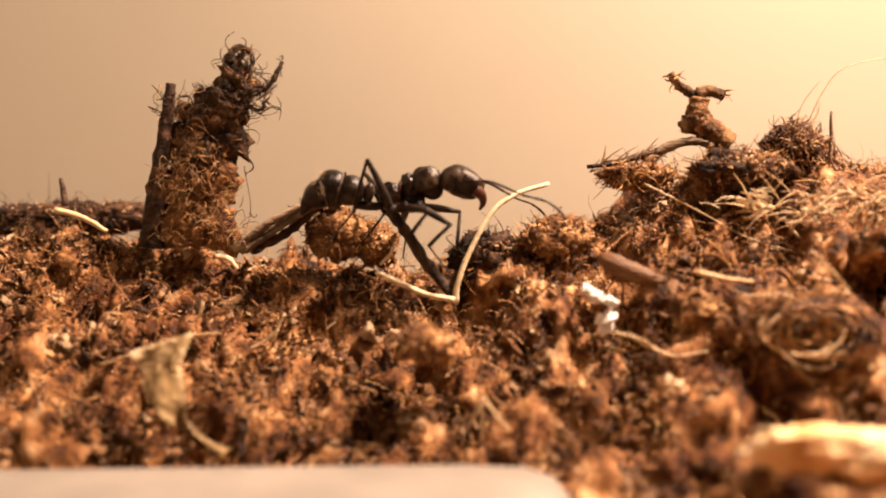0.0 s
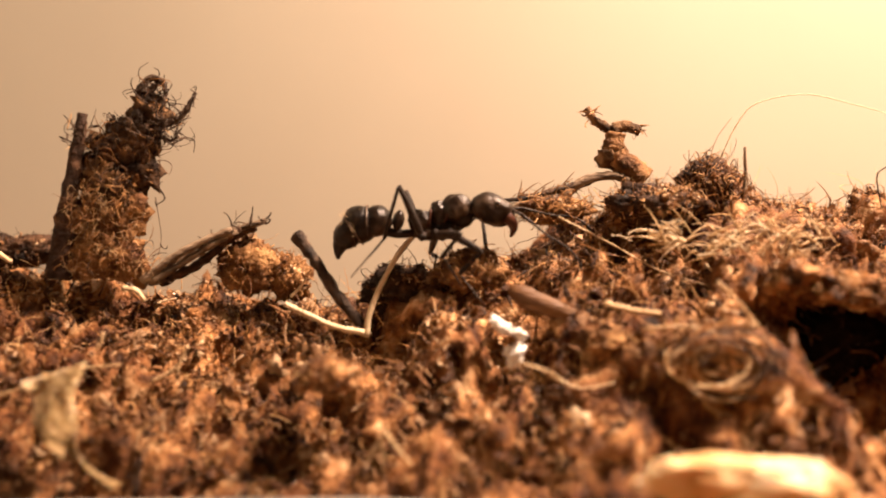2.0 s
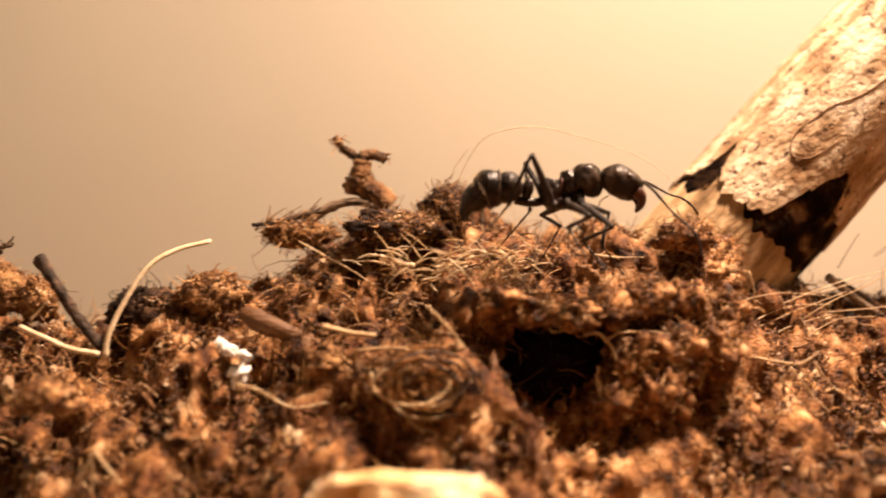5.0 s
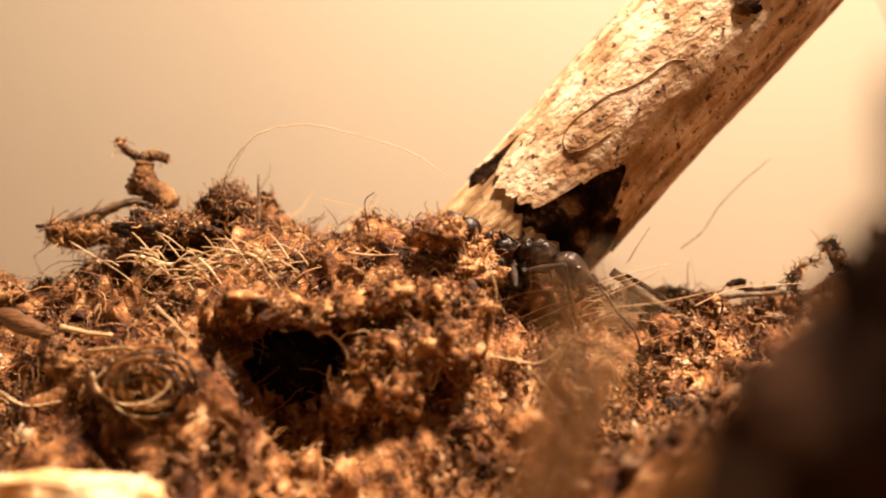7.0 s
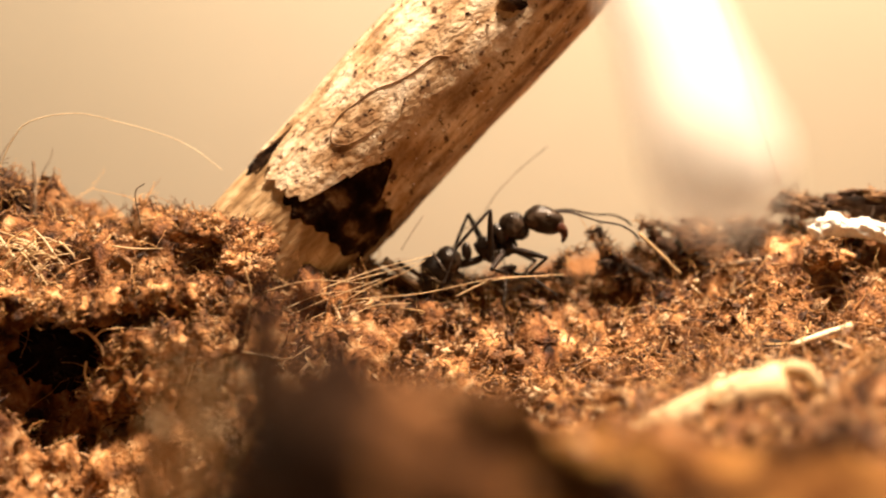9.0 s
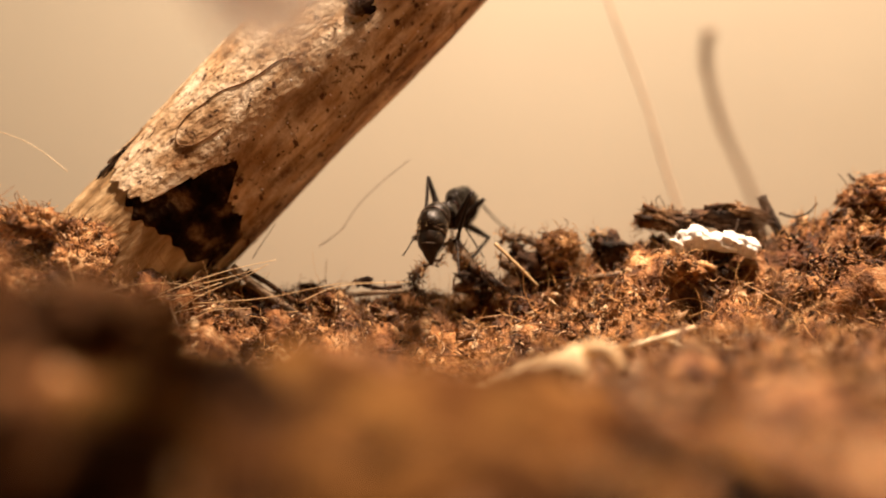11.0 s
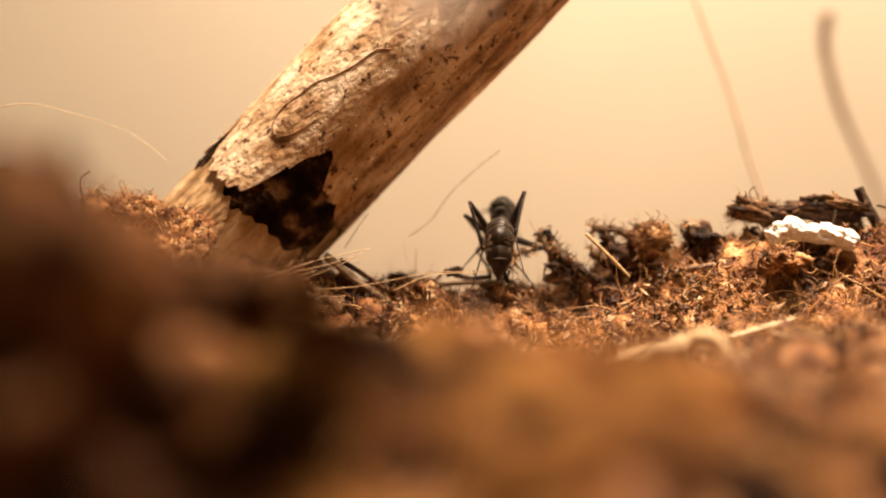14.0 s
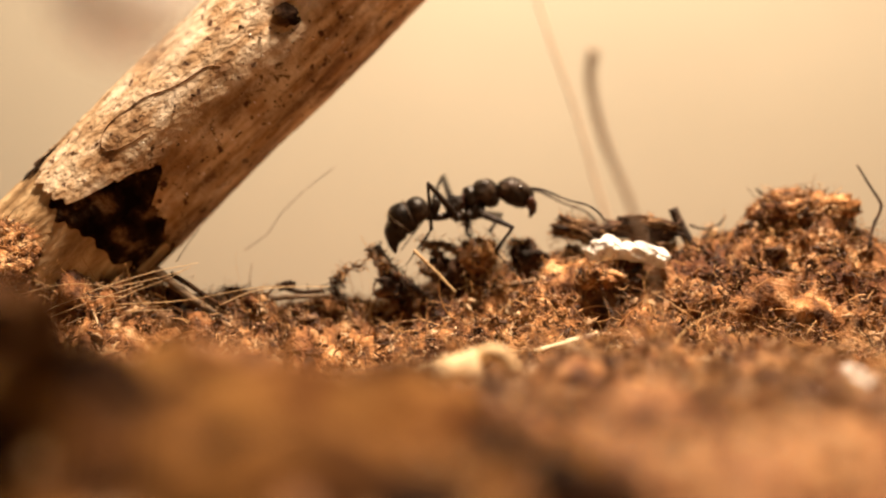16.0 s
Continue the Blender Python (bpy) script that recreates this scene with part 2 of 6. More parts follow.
M_DARKTWIG = material("dark_twig", ((0.3, (0.012, 0.008, 0.006)), (0.55, (0.06, 0.036, 0.022)), (0.8, (0.20, 0.13, 0.08))), scale=1100, roughness=0.7, bump=0.8, bump_scale=3500)
M_BARK = material("dark_bark", ((0.3, (0.010, 0.006, 0.004)), (0.5, (0.045, 0.022, 0.011)), (0.7, (0.13, 0.065, 0.03)), (0.85, (0.26, 0.15, 0.07))), scale=650, roughness=0.8, bump=1.0, bump_scale=2500, distortion=0.6)
M_ROTBARK = material("crumbling_bark", ((0.3, (0.018, 0.009, 0.005)), (0.46, (0.085, 0.045, 0.02)), (0.6, (0.22, 0.125, 0.058)), (0.8, (0.42, 0.27, 0.14))), scale=750, roughness=0.85, bump=1.0, bump_scale=3000, detail=10)
M_GREYBARK = material("weathered_bark", ((0.3, (0.05, 0.034, 0.022)), (0.5, (0.20, 0.14, 0.09)), (0.75, (0.46, 0.36, 0.25))), scale=500, roughness=0.8, bump=0.8, bump_scale=2500, stretch=(0.5, 2.5, 2.5))
M_ORANGE = material("orange_fluff", ((0.25, (0.0892, 0.0386, 0.0131)), (0.5, (0.299, 0.152, 0.0533)), (0.75, (0.598, 0.368, 0.165))), scale=1000, roughness=0.75, bump=1.0, bump_scale=3500, patch=350, detail=10)
M_SEED = material("seed_husk", ((0.25, (0.05, 0.022, 0.008)), (0.55, (0.13, 0.060, 0.022)), (0.8, (0.28, 0.15, 0.062))), scale=500, roughness=0.5, bump=0.5, stretch=(0.5, 2, 2))
M_WHITE = material("perlite", ((0.3, (0.78, 0.76, 0.72)), (0.7, (0.92, 0.91, 0.88))), scale=900, roughness=0.9, bump=1.0, bump_scale=2200)
M_YELLOW = material("honey_bread", ((0.28, (0.55, 0.27, 0.09)), (0.42, (0.85, 0.55, 0.25)), (0.56, (0.93, 0.74, 0.45)), (0.8, (0.95, 0.87, 0.66))), scale=480, roughness=0.6, bump=1.0, bump_scale=2200, sub=0.2, detail=10)
M_LEDGE = material("grey_plastic", ((0.3, (0.20, 0.185, 0.165)), (0.7, (0.26, 0.24, 0.215))), scale=200, roughness=0.5, bump=0.15)
M_FILM = material("dry_leaf_film", ((0.25, (0.30, 0.19, 0.08)), (0.5, (0.50, 0.36, 0.17)), (0.8, (0.70, 0.56, 0.34))), scale=500, roughness=0.45, bump=0.7, bump_scale=1500, sub=0.3)
M_CHITIN = material("black_chitin", ((0.3, (0.007, 0.004, 0.0024)), (0.6, (0.019, 0.0105, 0.006)), (0.85, (0.045, 0.027, 0.016))), scale=1500, roughness=0.32, bump=0.25, bump_scale=2600, spec=0.26, detail=9)
M_CHITIN_LEG = material("brown_black_leg", ((0.3, (0.008, 0.005, 0.0035)), (0.6, (0.024, 0.014, 0.009)), (0.85, (0.07, 0.042, 0.026))), scale=2500, roughness=0.42, bump=0.5, bump_scale=9000, spec=0.3)
# the palest ramp colour paints patches of sheen on the down
M_DOWN_SHEEN = material("downy_sheen_chitin", ((0.42, (0.006, 0.0034, 0.002)), (0.56, (0.018, 0.010, 0.0055)), (0.70, (0.10, 0.066, 0.043))), scale=480, roughness=0.34, bump=0.3, bump_scale=3600, spec=0.26, detail=8)
# greyish ring colour that stands in for highlights on the abdomen
M_SHEEN_RING = material("plate_ring", ((0.3, (0.03, 0.02, 0.014)), (0.7, (0.16, 0.11, 0.075))), scale=1500, roughness=0.5, bump=0.4, spec=0.3)
M_JAW = material("red_brown_jaw", ((0.3, (0.03, 0.010, 0.006)), (0.7, (0.09, 0.03, 0.016))), scale=2500, roughness=0.35, bump=0.2)
M_CORE = material("golden_wood_fibre", ((0.3, (0.11, 0.058, 0.023)), (0.46, (0.34, 0.215, 0.10)), (0.6, (0.55, 0.40, 0.225)), (0.8, (0.68, 0.54, 0.35))), scale=480, roughness=0.75, bump=0.9, bump_scale=1800, stretch=(1.7, 1.7, 0.5), detail=10)
M_CHAR = material("black_rot", ((0.40, (0.006, 0.003, 0.002)), (0.54, (0.024, 0.012, 0.006)), (0.63, (0.12, 0.066, 0.029)), (0.8, (0.32, 0.20, 0.10))), scale=620, roughness=0.95, bump=1.0, bump_scale=2500, detail=10, spec=0.03)
M_TAN = material("tan_twig", ((0.3, (0.36, 0.28, 0.20)), (0.7, (0.50, 0.40, 0.30))), scale=300, roughness=0.85, bump=0.3)
M_BLANK_WALL = material("beige_wall", ((0.3, (0.335, 0.315, 0.255)), (0.7, (0.372, 0.352, 0.288))), scale=14, roughness=0.6, bump=0.03, bump_scale=300, detail=3)
M_TRAIL = material("brown_trail", ((0.3, (0.10, 0.05, 0.02)), (0.7, (0.26, 0.15, 0.07))), scale=900, roughness=0.8, bump=0.4)
# two clod colours, both darkened for the shade on the side towards the eye
M_CLOD = material("shade_brown_clod", ((0.3, (0.014, 0.0058, 0.0023)), (0.5, (0.085, 0.037, 0.0135)), (0.75, (0.25, 0.118, 0.045))), scale=450, roughness=0.9, bump=1.0, bump_scale=2000, spec=0.1)
M_DARKCLOD = material("shade_black_clod", ((0.3, (0.005, 0.0020, 0.0008)), (0.5, (0.024, 0.0098, 0.0035)), (0.75, (0.068, 0.029, 0.011))), scale=450, roughness=0.9, bump=1.0, bump_scale=2000, spec=0.1)
# near-black that paints the deep shade inside the hollow
M_HOLLOWSHADE = material("hollow_shade_black", ((0.3, (0.002, 0.001, 0.0006)), (0.6, (0.010, 0.005, 0.0025)), (0.85, (0.03, 0.014, 0.006))), scale=900, roughness=0.9, bump=1.0, bump_scale=3000, spec=0.1)
# soil colour made darker and blotched for the shade on the near bank
M_NEAR = material("shaded_amber_soil", ((0.36, (0.0106, 0.0038, 0.00106)), (0.46, (0.0798, 0.0342, 0.00836)), (0.56, (0.205, 0.0973, 0.0258)), (0.74, (0.38, 0.213, 0.0684))), scale=330, roughness=0.85, bump=1.0, bump_scale=1200, detail=9, spec=0.08, patch=260, stretch=(0.5, 1.0, 1.4))
M_WHITETIP = material("white_translucent", ((0.3, (0.86, 0.84, 0.80)), (0.7, (0.93, 0.92, 0.89))), scale=600, roughness=0.95, bump=0.5, bump_scale=2500)


def let_through(mat, share):
    nodes, links = mat.node_tree.nodes, mat.node_tree.links
    thin, both = nodes.new("ShaderNodeBsdfTranslucent"), nodes.new("ShaderNodeMixShader")
    thin.inputs["Color"].default_value = (0.97, 0.96, 0.94, 1)
    both.inputs["Fac"].default_value = share
    links.new(nodes["Principled BSDF"].outputs[0], both.inputs[1])
    links.new(thin.outputs[0], both.inputs[2])
    links.new(both.outputs[0], nodes["Material Output"].inputs["Surface"])


let_through(M_WHITETIP, 0.42)
M_TUBE = material("pale_root_skin", ((0.25, (0.38, 0.25, 0.12)), (0.55, (0.58, 0.43, 0.25)), (0.85, (0.72, 0.59, 0.40))), scale=350, roughness=0.6, bump=0.6, bump_scale=1500)


def stick_skin():
    """Peeled pale wood: cream with long streaks, brown mottling on the under side."""
    mat = material("peeled_stick_wood", ((0.26, (0.24, 0.14, 0.07)), (0.40, (0.52, 0.38, 0.23)), (0.53, (0.74, 0.61, 0.44)), (0.8, (0.84, 0.75, 0.61))), scale=420, roughness=0.75, bump=0.8, bump_scale=2200, stretch=(1.1, 1.1, 0.7), detail=11)
    nodes, links = mat.node_tree.nodes, mat.node_tree.links
    bsdf = nodes["Principled BSDF"]
    base = bsdf.inputs["Base Color"].links[0].from_socket
    coord = nodes.new("ShaderNodeTexCoord")
    axis = nodes.new("ShaderNodeSeparateXYZ")
    links.new(coord.outputs["Object"], axis.inputs[0])
    patch = nodes.new("ShaderNodeTexNoise")
    patch.inputs["Scale"].default_value, patch.inputs["Detail"].default_value, patch.inputs["Roughness"].default_value = 300, 10, 0.78
    links.new(coord.outputs["Object"], patch.inputs["Vector"])
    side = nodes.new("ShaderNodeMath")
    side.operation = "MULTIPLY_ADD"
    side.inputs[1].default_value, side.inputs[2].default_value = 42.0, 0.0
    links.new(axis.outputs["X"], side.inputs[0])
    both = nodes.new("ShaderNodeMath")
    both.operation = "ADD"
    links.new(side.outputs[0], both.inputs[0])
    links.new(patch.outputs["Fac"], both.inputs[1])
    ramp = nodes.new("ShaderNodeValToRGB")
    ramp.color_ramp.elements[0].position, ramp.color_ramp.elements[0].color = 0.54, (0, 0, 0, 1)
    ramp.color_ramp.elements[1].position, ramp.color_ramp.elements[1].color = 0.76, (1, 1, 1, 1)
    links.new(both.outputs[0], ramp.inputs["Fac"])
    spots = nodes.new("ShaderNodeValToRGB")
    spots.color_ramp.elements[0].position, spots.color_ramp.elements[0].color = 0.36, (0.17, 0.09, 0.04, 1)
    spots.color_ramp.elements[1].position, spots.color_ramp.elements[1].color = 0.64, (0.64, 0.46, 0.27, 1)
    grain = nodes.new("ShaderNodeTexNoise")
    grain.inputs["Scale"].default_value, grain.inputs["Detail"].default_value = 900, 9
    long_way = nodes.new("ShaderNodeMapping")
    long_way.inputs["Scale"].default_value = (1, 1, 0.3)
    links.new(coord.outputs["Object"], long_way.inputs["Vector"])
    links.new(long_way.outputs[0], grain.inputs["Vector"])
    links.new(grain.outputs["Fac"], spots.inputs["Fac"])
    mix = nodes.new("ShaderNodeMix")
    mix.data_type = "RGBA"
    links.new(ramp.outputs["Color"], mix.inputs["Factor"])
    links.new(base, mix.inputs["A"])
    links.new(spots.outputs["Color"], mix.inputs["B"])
    # long weathered streaks and small dark pits
    flat = nodes.new("ShaderNodeMapping")
    flat.inputs["Scale"].default_value = (1, 1, 0.14)
    links.new(coord.outputs["Object"], flat.inputs["Vector"])
    colour = mix.outputs["Result"]
    for source, scale, low, high, dark in ((flat.outputs[0], 1100, 0.40, 0.56, (0.66, 0.55, 0.43, 1)), (coord.outputs["Object"], 1500, 0.33, 0.41, (0.16, 0.09, 0.05, 1)), (coord.outputs["Object"], 330, 0.38, 0.5, (0.78, 0.68, 0.57, 1))):
        streak = nodes.new("ShaderNodeTexNoise")
        streak.inputs["Scale"].default_value, streak.inputs["Detail"].default_value = scale, 6
        links.new(source, streak.inputs["Vector"])
        tone = nodes.new("ShaderNodeValToRGB")
        tone.color_ramp.elements[0].position, tone.color_ramp.elements[0].color = low, dark
        tone.color_ramp.elements[1].position, tone.color_ramp.elements[1].color = high, (1, 1, 1, 1)
        links.new(streak.outputs["Fac"], tone.inputs["Fac"])
        blend = nodes.new("ShaderNodeMix")
        blend.data_type, blend.blend_type = "RGBA", "MULTIPLY"
        blend.inputs["Factor"].default_value = 1.0
        links.new(colour, blend.inputs["A"])
        links.new(tone.outputs["Color"], blend.inputs["B"])
        colour = blend.outputs["Result"]
    links.new(colour, bsdf.inputs["Base Color"])
    return mat


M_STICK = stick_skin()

# ---- the tank ----
def slab(name, lo, hi, mat):
    bm = bmesh.new()
    bmesh.ops.create_cube(bm, size=1.0)
    for v in bm.verts:
        v.co = Vector([(a + b) / 2 + c * (b - a) for a, b, c in zip(lo, hi, v.co)])
    bmesh.ops.bevel(bm, geom=bm.edges[:], offset=0.6, segments=2, affect="EDGES")
    return part(name, bm, mat, None, smooth=False)


tagged(slab("wall_back", (-90, 62, -22), (190, 65, 130), M_BLANK_WALL), "plain cream plastic back wall of the tank", "wall", kind="structure")
tagged(slab("wall_left", (-93, -100, -22), (-90.2, 65, 130), M_BLANK_WALL), "plain cream plastic side wall of the tank", "wall", kind="structure")
tagged(slab("wall_right", (190.2, -100, -22), (193, 65, 130), M_BLANK_WALL), "plain cream plastic side wall of the tank", "wall", kind="structure")
tagged(slab("floor", (-93, -100, -25), (193, 65, -22.2), M_BLANK_WALL), "plain cream plastic floor of the tank", "floor", kind="structure")


def ground_sheet():
    xs = np.concatenate([np.arange(-89, -36, 1.5), np.arange(-36, 112, 0.3), np.arange(112, 189, 1.5)])
    ys = np.concatenate([np.arange(-60, -46, 0.8), np.arange(-46, 16, 0.3), np.arange(16, 61.5, 0.9)])
    gx, gy = np.meshgrid(xs, ys)
    z = ground_z(gx, gy)
    # ledges and small overhangs on the face of the bank
    push = 1.7 * vnoise(gx / 2.1, z / 1.5, 21) + 0.8 * vnoise(gx / 0.9, z / 0.7, 22)
    gy = gy + push * (np.abs(gx - 38) < 76) * (np.abs(gy + 12) < 26)
    verts = np.stack([gx.ravel(), gy.ravel(), z.ravel()], 1)
    n, m = len(ys), len(xs)
    i = (np.arange(n - 1)[:, None] * m + np.arange(m - 1)[None]).ravel()
    faces = np.stack([i, i + 1, i + m + 1, i + m], 1)
    return arrays("ground", verts, faces, M_SOIL, True)


tagged(ground_sheet(), "damp brown coir soil heaped into a rough bank", "soil", kind="structure")


def near_bank():
    gx, gy = np.meshgrid(np.arange(42, 112, 0.35), np.arange(-56, -17, 0.35))
    z = near_z(gx, gy) + 0.5 * vnoise(gx / 0.9, gy / 0.9, 31)
    z = z + 1.9 * vnoise(gx / 2.3, gy / 1.6, 33) + 0.8 * vnoise(gx / 1.0, gy / 0.8, 34)
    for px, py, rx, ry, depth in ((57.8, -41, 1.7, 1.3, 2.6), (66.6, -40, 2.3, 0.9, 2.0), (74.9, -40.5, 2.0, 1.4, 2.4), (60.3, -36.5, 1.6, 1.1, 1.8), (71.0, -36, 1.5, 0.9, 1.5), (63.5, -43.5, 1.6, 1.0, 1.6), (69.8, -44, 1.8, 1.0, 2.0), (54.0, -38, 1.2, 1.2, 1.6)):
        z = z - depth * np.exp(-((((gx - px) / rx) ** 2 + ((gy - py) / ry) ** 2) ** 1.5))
    n, m = gx.shape
    i = (np.arange(n - 1)[:, None] * m + np.arange(m - 1)[None]).ravel()
    return arrays("ground_near", np.stack([gx.ravel(), gy.ravel(), z.ravel()], 1), np.stack([i, i + 1, i + m + 1, i + m], 1), M_NEAR, True)


tagged(near_bank(), "amber-brown bank of soil close to the glass, darkened for shade", "soil", kind="structure")

# ---- loose soil: crumbs and fibres ----
def ico_arrays(level=1):
    bm = bmesh.new()
    bmesh.ops.create_icosphere(bm, subdivisions=level, radius=1.0)
    v = np.array([q.co[:] for q in bm.verts])
    f = np.array([[q.index for q in face.verts] for face in bm.faces])
    bm.free()
    return v, f


def turns(n):
    q = rng.normal(size=(n, 4))
    q /= np.linalg.norm(q, axis=1)[:, None]
    w, x, y, z = q.T
    return np.stack([1 - 2 * (y * y + z * z), 2 * (x * y - z * w), 2 * (x * z + y * w), 2 * (x * y + z * w), 1 - 2 * (x * x + z * z), 2 * (y * z - x * w),
                     2 * (x * z - y * w), 2 * (y * z + x * w), 1 - 2 * (x * x + y * y)], 1).reshape(n, 3, 3)


def crumbs(name, count, box, sizes, label, lift=0.15, shape_of=(0.6, 0.9, 1.4), level=1, mat=None):
    v, f = ico_arrays(level)
    x, y = rng.uniform(box[0], box[1], count), rng.uniform(box[2], box[3], count)
    size = sizes[0] * (sizes[1] / sizes[0]) ** (rng.random(count) ** 2.2)
    z = ground_z(x, y) + lift * size
    shape = v[None] * rng.uniform(0.3, 1.6, (count, len(v), 1)) * (rng.uniform(0.7, 1.3, (count, 1, 3)) * np.array(shape_of) * size[:, None, None])
    place = np.einsum("nij,nkj->nki", turns(count), shape) + np.stack([x, y, z], 1)[:, None]
    faces = (f[None] + (np.arange(count) * len(v))[:, None, None]).reshape(-1, 3)
    return tagged(arrays(name, place.reshape(-1, 3), faces, mat or M_CRUMB, level > 1), label, "soil crumbs", kind="stuff")


def fibres(name, count, box, long, thick, label, mat, rise=0.5, curl=1.0, seg=7):
    """Thin bent fibres lying on and sticking out of the soil."""
    n = 3
    x, y = rng.uniform(box[0], box[1], count), rng.uniform(box[2], box[3], count)
    z = ground_z(x, y) + rng.uniform(-0.1, 0.5, count)
    length = long[0] * (long[1] / long[0]) ** rng.random(count)
    yaw, pitch = rng.uniform(0, 2 * np.pi, count), rng.normal(0.15, rise, count)
    turn, dip = rng.normal(0, curl, count), rng.normal(-0.3, 0.6 * curl, count)
    pts = [np.stack([x, y, z], 1)]
    ways = []
    for k in range(seg):
        a, b = yaw + turn * (k / seg), pitch + dip * (k / seg) + rng.normal(0, 0.12, count)
        way = np.stack([np.cos(a) * np.cos(b), np.sin(a) * np.cos(b), np.sin(b)], 1)
        ways.append(way)
        pts.append(pts[-1] + way * (length / seg)[:, None])
    ways.append(ways[-1])
    r = rng.uniform(thick[0], thick[1], count)
    rings = []
    for k, (p, way) in enumerate(zip(pts, ways)):
        side = np.cross(way, (0.31, 0.22, 0.92))
        side /= np.linalg.norm(side, axis=1)[:, None] + 1e-9
        up = np.cross(way, side)
        taper = (1.0 - 0.6 * k / seg) * r
        rings.append(np.stack([p + (side * math.cos(2.094 * q) + up * math.sin(2.094 * q)) * taper[:, None] for q in range(n)], 1))
    verts = np.stack(rings, 1).reshape(-1, 3)
    base = np.arange(count)[:, None] * (seg + 1) * n
    one = []
    for k in range(seg):
        for q in range(n):
            one.append((k * n + q, k * n + (q + 1) % n, (k + 1) * n + (q + 1) % n, (k + 1) * n + q))
    faces = (np.array(one)[None] + base[:, :, None]).reshape(-1, 4)
    return tagged(arrays(name, verts, faces, mat, True), label, "plant fibres", kind="stuff")


crumbs("soil_lumps", 800, (-36, 110, -11, 11), (0.3, 0.8), "crumbly brown lumps of coir making up the bank", -0.25, (0.6, 0.9, 1.3), 2)
crumbs("soil_crumbs", 26000, (-36, 110, -10, 11), (0.09, 0.42), "loose ragged crumbs of coir lying on the bank", 0.3, (0.35, 0.8, 1.5))
crumbs("soil_chips", 8000, (-36, 110, -10, 11), (0.08, 0.30), "thin chips of bark and coir pith on the bank", 0.5, (0.15, 0.6, 2.3))
crumbs("fine_soil_grains", 20000, (-36, 108, -9, 10), (0.04, 0.10), "fine glinting grains scattered over the soil", 0.8, mat=M_GLINT)
fibres("coir_fibres", 11000, (-36, 110, -10, 11), (0.4, 1.8), (0.025, 0.07), "short curled brown coir bits strewn over the bank", M_FIBRE, 0.7, 2.6, 5)
fibres("coir_fibres", 2600, (-36, 110, -10, 11), (0.5, 1.8), (0.07, 0.15), "ragged brown shreds of coir husk on the bank", M_CRUMB, 0.5, 1.8, 5)
fibres("coir_fibres", 4200, (-36, 110, -9, 11), (1.2, 4.0), (0.018, 0.05), "thin brown coir fibres strewn over the bank", M_FIBRE, 0.5, 1.6)
fibres("coir_fibres", 420, (10, 44, -2, 7), (2.0, 5.0), (0.025, 0.06), "long tangled fibres on the crest of the bank", M_FIBRE, 0.35, 1.1)
fibres("coir_fibres", 600, (66, 106, -10, 3), (2.5, 7.0), (0.025, 0.07), "long loose fibres lying over the slope", M_FIBRE, 0.3, 1.0)
crumbs("soil_crumbs", 6000, (66, 104, -30, -10), (0.10, 0.50), "loose ragged crumbs of coir on the near slope", 0.3, (0.35, 0.8, 1.5))
fibres("coir_fibres", 1200, (66, 104, -30, -9), (1.0, 5.0), (0.025, 0.08), "long pale fibres lying over the near slope", M_FIBRE, 0.35, 1.2)
fibres("coir_fibres", 700, (54, 96, -44, -14), (2.0, 6.0), (0.04, 0.11), "coarse fibres on the near bank", M_FIBRE, 0.4, 1.4)


